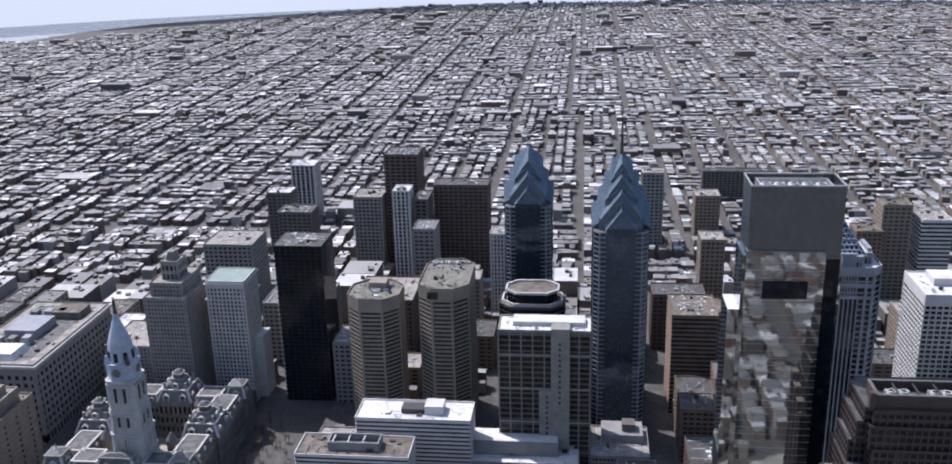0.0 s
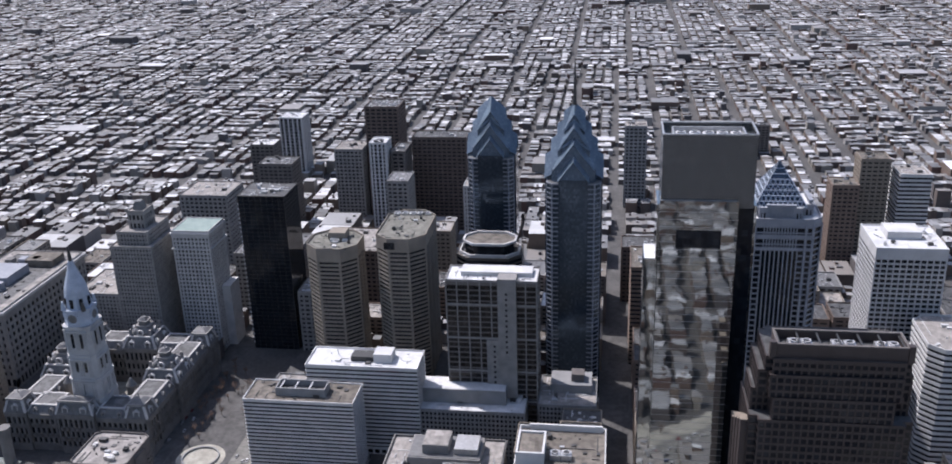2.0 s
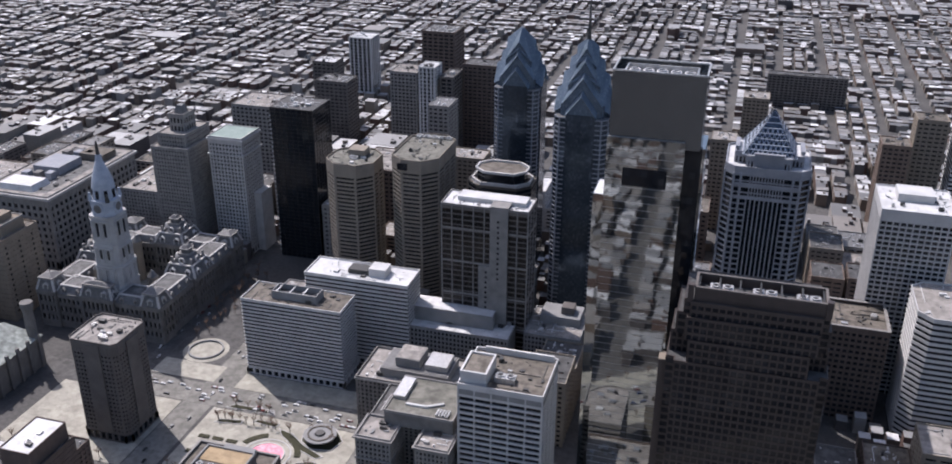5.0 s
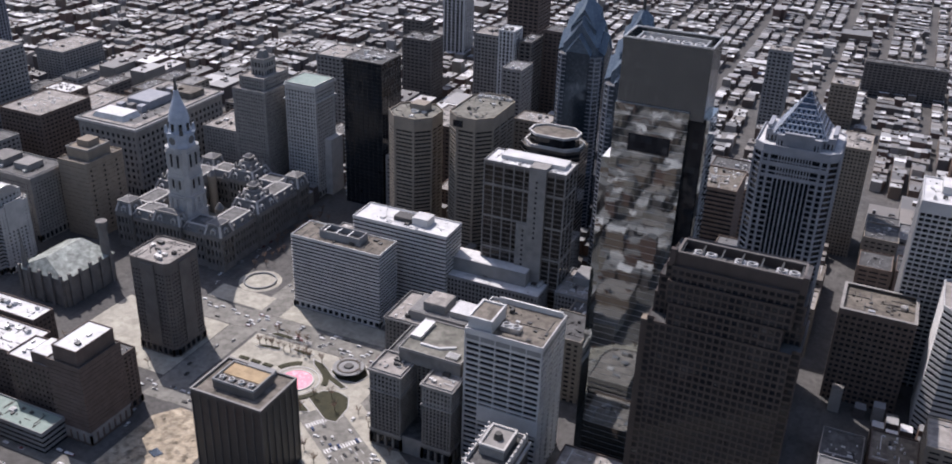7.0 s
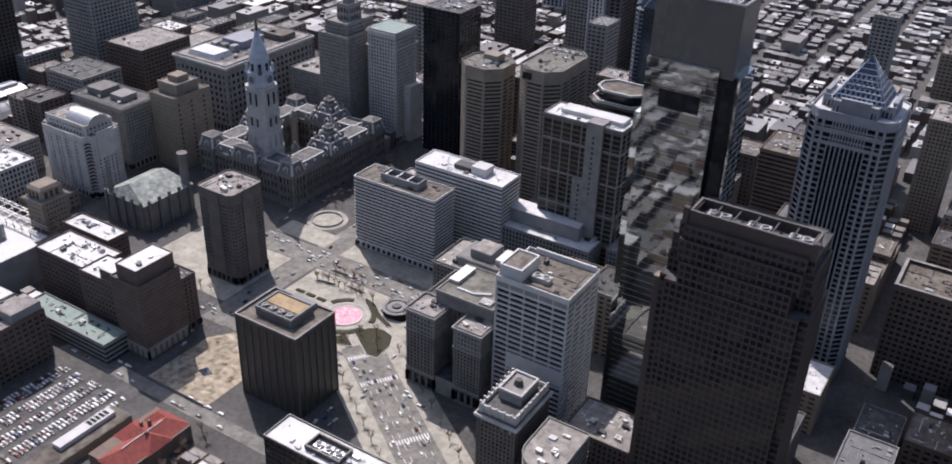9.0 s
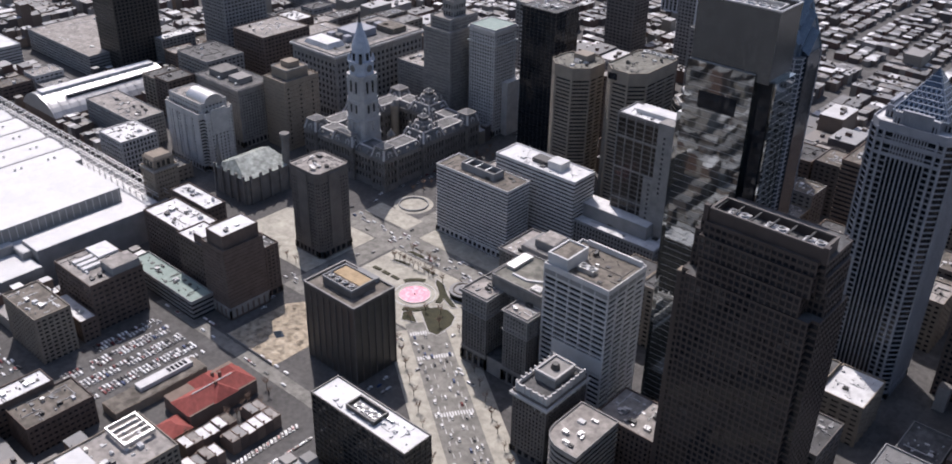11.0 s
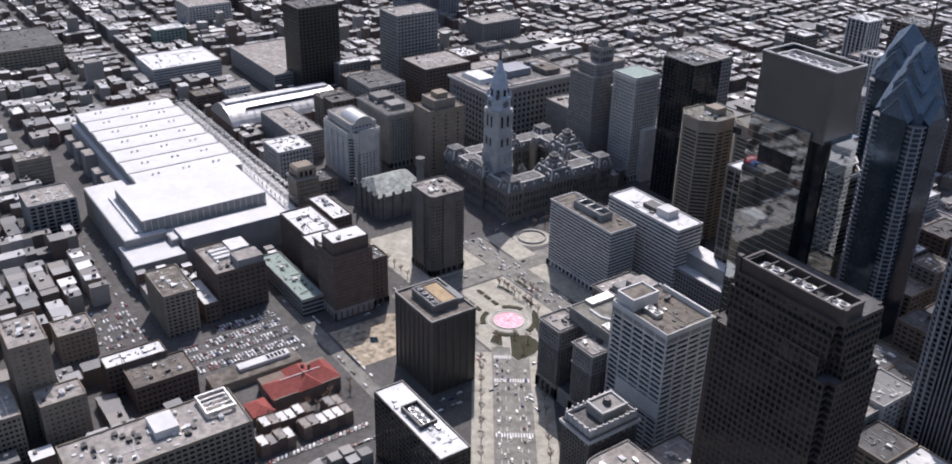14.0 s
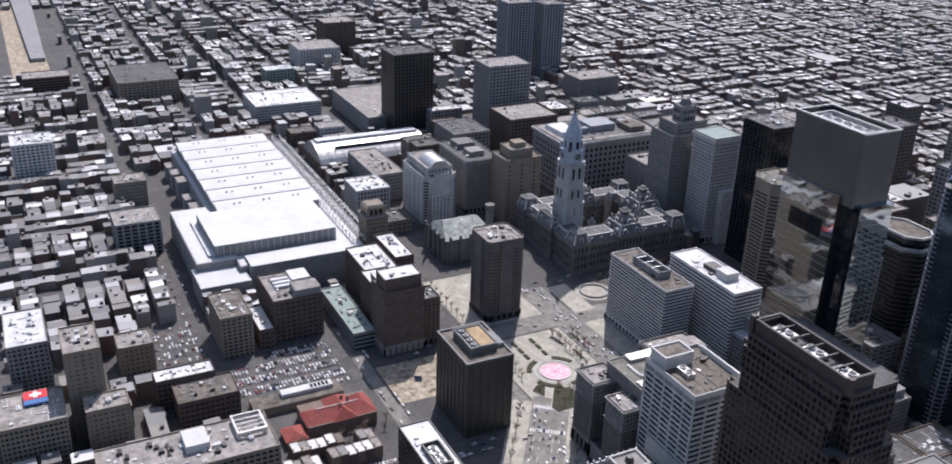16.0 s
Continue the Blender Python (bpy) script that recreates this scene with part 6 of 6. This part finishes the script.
def lots_fill(rects):
    out = []
    for r_ in rects:
        x0, x1, y0, y1 = r_[:4]
        if len(r_) == 5:
            h = r_[4]
            out.append((x0, x1, y0, y1, h, rnd.gauss(0, 0.1), rnd.gauss(0, 0.1)))
            for _ in range(3):
                a, b = rnd.uniform(x0 + 2, x1 - 6), rnd.uniform(y0 + 2, y1 - 6)
                out.append((a, a + rnd.uniform(2, 6), b, b + rnd.uniform(2, 6), h + rnd.uniform(1.5, 4), 0, 0))
        else:
            for a in np.arange(x0, x1 - 5, 9):
                for b in np.arange(y0, y1 - 5, 9):
                    if free(a, a + 8, b, b + 8) and rnd.random() < 0.7:
                        h = rnd.uniform(7, 20)
                        out.append((a, a + 8, b, b + 8.4, h, rnd.gauss(0, 0.1), rnd.gauss(0, 0.1)))
    return out


town = []
for bx0, bx1, by0, by1 in hood:
    mx = (bx0 + bx1) / 2
    for a0, a1 in ((bx0 - 3, mx - 4), (mx + 4, bx1 + 3)):
        if by0 > 400:
            rowhouses(a0, a1, by0 - 4, by1 + 4, 7.5, 13, town, 8, 16, along_y=rnd.random() < 0.5)
        else:
            rowhouses(a0, a1, by0 - 4, by1 + 4, 9, 13, town, 7, 20, along_y=rnd.random() < 0.5)
town = [q for q in town if free(*q[:4])]
boxes_object("town_houses", town, "tight town houses and shops with mixed flat roofs", "houses")
sheds = []
for q in town:
    if rnd.random() < 0.5 and q[1] - q[0] > 5 and q[3] - q[2] > 5:
        a, b = rnd.uniform(q[0] + 0.5, q[1] - 4), rnd.uniform(q[2] + 0.5, q[3] - 4)
        sheds.append((a, a + rnd.uniform(1.5, 3.5), b, b + rnd.uniform(1.5, 3.5), q[4] + rnd.uniform(1.2, 3.2), 0, 0))
boxes_object("roof_sheds", sheds, "small stair heads and plant boxes on town roofs", "roof sheds")
boxes_object("infill_buildings", lots_fill(infill), "ordinary low city buildings with mixed flat roofs", "buildings")
near, mid, distant = [], [], []
ys = list(np.arange(676, 1500, 72))
for y in ys:
    for x in np.arange(-1900, 1900, 140):
        rowhouses(x + 7, x + 66, y + 6, y + 66, 6.5, 12, near, along_y=rnd.random() < 0.55)
        rowhouses(x + 75, x + 133, y + 6, y + 66, 6.5, 12, near, along_y=rnd.random() < 0.55)
for y in np.arange(-1000, 680, 80):
    for x in list(np.arange(-2500, -1540, 140)) + list(np.arange(1160, 2000, 140)):
        rowhouses(x + 7, x + 133, y + 6, y + 74, 9, 15, near)
for y in np.arange(1500, 2900, 76):
    for x in np.arange(-3200, 2600, 130):
        rowhouses(x + 7, x + 123, y + 6, y + 70, 10, 14, mid, 6, 10, along_y=rnd.random() < 0.6)
for y in np.arange(2900, 5400, 95):
    for x in np.arange(-4600, 3600, 130):
        edge = min(2800 + (x + 1900) * 1.15, 3500 + (x + 1600) * 0.65)
        if x < -300 and y > edge and (y < edge + 800 or x < -900 or rnd.random() < 0.7):
            continue
        rowhouses(x + 8, x + 122, y + 8, y + 86, 13, 13, distant, 5, 9, along_y=rnd.random() < 0.6)
for y in np.arange(-900, 2900, 100):
    for x in np.arange(-4700, -2500, 130):
        if y < 1500 or x < -3200:
            rowhouses(x + 8, x + 122, y + 8, y + 90, 22, 17, distant, 5, 11)
boxes_object("row_houses", near, "tight rows of brick houses with flat roofs", "houses")
boxes_object("distant_houses", mid, "far rows of houses with pale and dark roofs", "houses")
boxes_object("distant_houses", distant, "far rows of low houses with mixed roofs", "houses")
# broad sheds, schools and mills standing among the rows
big = []
for _ in range(420):
    x, y = rnd.uniform(-3600, 2600), rnd.uniform(700, 5000)
    if x < -300 and y > 2700 + (x + 1900):
        continue
    a, b, h = rnd.uniform(20, 70), rnd.uniform(15, 45), rnd.uniform(9, 24)
    big.append((x, x + a, y, y + b, h, 0, 0))
boxes_object("sheds_and_schools", big, "broad flat-roofed sheds and schools among the houses", "buildings")
# north side, behind the flight path
north = []
for y in np.arange(-2200, -1000, 90):
    for x in np.arange(-1500, 2200, 140):
        rowhouses(x + 7, x + 66, y + 6, y + 84, 9, 13, north, 7, 14, along_y=rnd.random() < 0.5)
        rowhouses(x + 74, x + 133, y + 6, y + 84, 9, 13, north, 7, 14, along_y=rnd.random() < 0.5)
boxes_object("row_houses", north, "rows of houses and workshops with flat roofs", "houses")
# river beyond the houses
tagged(part("river", prism([(-3600, 1200), (-2500, 2300), (-1890, 2900), (-1780, 3260), (-1590, 3570), (-1000, 3975), (-400, 4360), (-900, 4560), (-1120, 4380), (-1850, 4140), (-2070, 3770), (-2300, 3540), (-3000, 2900), (-4200, 1900)], -0.2, 0.4), surface("pale_river", (0.25, 0.28, 0.30), (0.32, 0.35, 0.37), 0.25, 0.01, 0.1, 0.1, spec=0.6)), "wide pale river", "river", kind="structure")


# ---- trees ----
def bare_tree(seed):
    r = random.Random(seed)
    root = thing("street_tree", "bare brown street tree with a twiggy crown", "tree", (0, 0, 0), "street trees")
    bm = prism(ngon(7, 0.28), 0, 4.2, 0.6)
    tips = []
    for k in range(7):
        a = k * 0.9 + r.random()
        e = Vector((math.cos(a) * r.uniform(1.2, 2.6), math.sin(a) * r.uniform(1.2, 2.6), r.uniform(5, 7.8)))
        s = Vector((0, 0, r.uniform(2.6, 4.0)))
        v = [bm.verts.new(q) for q in (s + Vector((0.1, 0, 0)), s + Vector((-0.05, 0.09, 0)), s + Vector((-0.05, -0.09, 0)), e)]
        for f in ((0, 1, 3), (1, 2, 3), (2, 0, 3)):
            bm.faces.new([v[i] for i in f])
        tips.append((s, e))
    part("trunk", bm, BARK, root)
    bm = bmesh.new()
    for s, e in tips:
        for _ in range(34):
            q = s.lerp(e, r.uniform(0.35, 1.05))
            d = Vector((r.gauss(0, 1), r.gauss(0, 1), r.uniform(0.1, 1.2))).normalized() * r.uniform(0.7, 1.8)
            side = d.cross(Vector((r.random(), r.random(), 1))).normalized() * 0.07
            v = [bm.verts.new(z) for z in (q - side, q + side, q + d)]
            bm.faces.new(v)
    part("crown", bm, TWIGS, root, "brown twig crown")
    return root


protos = [bare_tree(3), bare_tree(8)]
spots = []
for k in range(16):
    for o in (-24, 24):
        spots.append(along(60 + k * 17, o))
for k in range(10):
    spots.append((64 + rnd.uniform(-3, 8), 50 + k * 8))
    spots.append((66 + rnd.uniform(0, 46), 40 + rnd.uniform(-10, 60)))
for k in range(9):
    spots.append((146 + k * 7, -165 + rnd.uniform(-2, 2)))
    spots.append((150 + k * 6, -104 + rnd.uniform(-2, 2)))
for k in range(8):
    spots.append((10 + k * 12, -168))
for x, y in ((228, -145), (240, -140), (250, -152), (220, -158), (228, -162), (210, -106), (238, -98), (224, -100), (244, -108), (152, -106), (162, -104), (184, -100), (192, -100), (156, -87), (166, -87), (176, -87), (184, -87)):
    spots.append((x, y))
for k in range(16):
    spots.append((rnd.uniform(62, 84), -4 + k * 7.5))
for k in range(14):
    spots.append((rnd.uniform(212, 226), rnd.uniform(-360, -290)))
protos[0].location = (*spots[0], 0.15)
protos[1].location = (*spots[1], 0.15)
for x, y in spots[2:]:
    s = rnd.uniform(0.85, 1.25)
    c = copy_thing(rnd.choice(protos), pose(x, y, 0.12, 0, 0, rnd.uniform(0, 360)))
    c.scale = (s, s, s)


# ---- cars ----
def car_proto():
    bm = bmesh.new()
    add_box(bm, -0.88, 0.88, -2.25, 2.25, 0.32, 0.92)
    bmesh.ops.bevel(bm, geom=bm.edges[:], offset=0.14, segments=1, affect="EDGES")
    add_prism(bm, [(-0.7, -1.0), (0.7, -1.0), (0.7, 1.3), (-0.7, 1.3)], 1.40, 1.46)
    root = tagged(part("car", bm, CARPAINT), "saloon car with dark windows on asphalt", "car", "cars on the streets and lots")
    part("cabin", prism([(-0.82, -1.7), (0.82, -1.7), (0.82, 1.75), (-0.82, 1.75)], 0.9, 1.4, poly2=[(-0.68, -1.0), (0.68, -1.0), (0.68, 1.3), (-0.68, 1.3)]), GLASS, root)
    m = prism(ngon(10, 0.32), -0.1, 0.1)
    m.transform(Matrix.Rotation(math.pi / 2, 4, "Y"))
    pair = bmesh.new()
    me = mesh_of(m, "wheel")
    for x in (-0.84, 0.84):
        pair.from_mesh(me)
        bmesh.ops.translate(pair, verts=pair.verts[-len(me.vertices):], vec=(x, 0, 0.33))
    me = mesh_of(pair, "wheel_pair")
    for y in (-1.4, 1.4):
        link("wheel_pair", me, RUBBER, root, (0, y, 0))
    return root


car = car_proto()
places = []
# car park rows
for x in (81, 86.3, 97, 102.3, 113, 118.3, 129, 134.3, 144):
    for k in range(31):
        y = -383 + k * 2.85
        if rnd.random() < 0.12 or (x < 88 and y < -350) or (x > 140 and y < -318):
            continue
        places.append((x + rnd.uniform(-0.4, 0.4), y, 0.12, 90 + rnd.uniform(-4, 4) + rnd.choice([0, 180])))
for x in (4, 15, 20.3, 31, 36.3, 47, 52.3, 63):
    for k in range(13):
        if rnd.random() < 0.62:
            places.append((x, -434 + k * 2.95, 0.12, 90 + rnd.uniform(-4, 4)))
# kerbside cars along the street by the exhibition hall
for k in range(19):
    places.append((-330 + k * 18 + rnd.uniform(-4, 4), -389.5, 0.08, 90))
    places.append((-325 + k * 18 + rnd.uniform(-4, 4), -400.5, 0.08, 270))
rnd.shuffle(places)
street = []
for k in range(28):
    places.append((261, -384 + k * 3.0, 0.08, 62))
    if k % 5:
        places.append((277, -384 + k * 5.6, 0.08, 0))
for lane in (-11, -7.2, -2.6, 2.6, 7.2, 11):
    s = 60
    while s < 420:
        if rnd.random() < 0.55:
            x, y = along(s, lane)
            street.append((x, y, 0.2, math.degrees(math.atan2(-PX, PY)) + (180 if lane > 0 else 0)))
        s += rnd.uniform(8, 17)
for x in (125, 272, 58):
    for k in range(16):
        street.append((x + rnd.choice([-5, -2, 2, 5]), rnd.uniform(-260, 60), 0.07, 0))
for k in range(70):
    street.append((rnd.uniform(60, 272), -78 + rnd.choice([-9, -5.5, -2, 2, 5.5, 9]), 0.07, 90))
for k in range(30):
    street.append((rnd.uniform(90, 320), -187 + rnd.choice([-5, -2, 2, 5]), 0.07, 90))
for k in range(25):
    street.append((rnd.uniform(30, 220), -276 + rnd.choice([-5, 5]), 0.07, 90))
keep = []
for q in street[:150] + places + street[150:]:
    if all((q[0] - p[0]) ** 2 + (q[1] - p[1]) ** 2 > 7.3 for p in keep):
        keep.append(q)
car.matrix_basis = pose(*keep[0][:3], 0, 0, keep[0][3])
for x, y, z, a in keep[1:215]:
    copy_thing(car, pose(x, y, z, 0, 0, a))
rest = bmesh.new()
for x, y, z, a in keep[215:]:
    one = bmesh.new()
    add_box(one, -0.88, 0.88, -2.25, 2.25, 0.32, 0.92)
    add_prism(one, [(-0.82, -1.7), (0.82, -1.7), (0.82, 1.75), (-0.82, 1.75)], 0.92, 1.44, poly2=[(-0.66, -1.0), (0.66, -1.0), (0.66, 1.3), (-0.66, 1.3)])
    one.transform(pose(x, y, z, 0, 0, a))
    tmp = mesh_of(one)
    rest.from_mesh(tmp)
    bpy.data.meshes.remove(tmp)
tagged(part("parked_cars", rest, surface("mixed_car_paint", grey(0.9), grey(1), 0.3, 2, 8, 0, spec=0.6, palette=[grey(0.7), grey(0.04), grey(0.65), grey(0.3), grey(0.75), grey(0.6), (0.16, 0.02, 0.02), grey(0.1), grey(0.75), grey(0.45)])), "more cars parked in close rows", "cars", kind="stuff")

# terraced houses in the near north-east
rows = []
for x, y_a, y_b in ((224, -371, -330), (241, -348, -305), (243, -381, -352), (227, -322, -303)):
    for k in range(int((y_b - y_a) / 6.5)):
        rows.append((x, y_a + k * 6.5))
for x, y in rows:
    h = rnd.uniform(8.5, 11)
    t = thing("terraced_house", "narrow brick terraced house with pale roof", "house", (x + 6, y + 3.2, 0), "terraced houses in rows")
    part("wall", boxm(-6, 6, -3.15, 3.15, 0, h), rnd.choice([BRICK, DARKBRICK]), t)
    part("roof", boxm(-5.8, 5.8, -3.0, 3.0, h, h + 0.25), rnd.choice([WHITEROOF, GRAVEL, WHITEROOF, SLATE, BROWNROOF]), t)
    part("parapet", ring(rect(12, 6.3), -0.3, 0.05, h, h + 0.6), BRICK, t)
    part("chimney", boxm(3, 4, -2.8, -2, h, h + 1.6), BRICK, t)
    part("rear_wing", boxm(-9, -6, -3.0, 0.5, 0, h - 3), BRICK, t)

# far wall that closes the view; its haze is a painted pale glow
m = bpy.data.materials.new("painted_far_haze")
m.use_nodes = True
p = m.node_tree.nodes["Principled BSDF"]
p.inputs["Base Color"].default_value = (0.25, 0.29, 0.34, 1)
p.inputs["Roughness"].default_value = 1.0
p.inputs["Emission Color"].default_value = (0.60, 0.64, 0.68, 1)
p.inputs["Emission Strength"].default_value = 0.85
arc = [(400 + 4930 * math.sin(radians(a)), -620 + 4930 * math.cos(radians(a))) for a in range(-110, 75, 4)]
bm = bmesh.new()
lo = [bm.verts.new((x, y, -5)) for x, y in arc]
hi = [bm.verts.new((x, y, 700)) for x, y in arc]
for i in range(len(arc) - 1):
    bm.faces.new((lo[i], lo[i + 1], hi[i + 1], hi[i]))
tagged(part("backdrop", bm, m), "glowing backdrop wall painted as pale blue horizon haze", "backdrop", kind="structure")
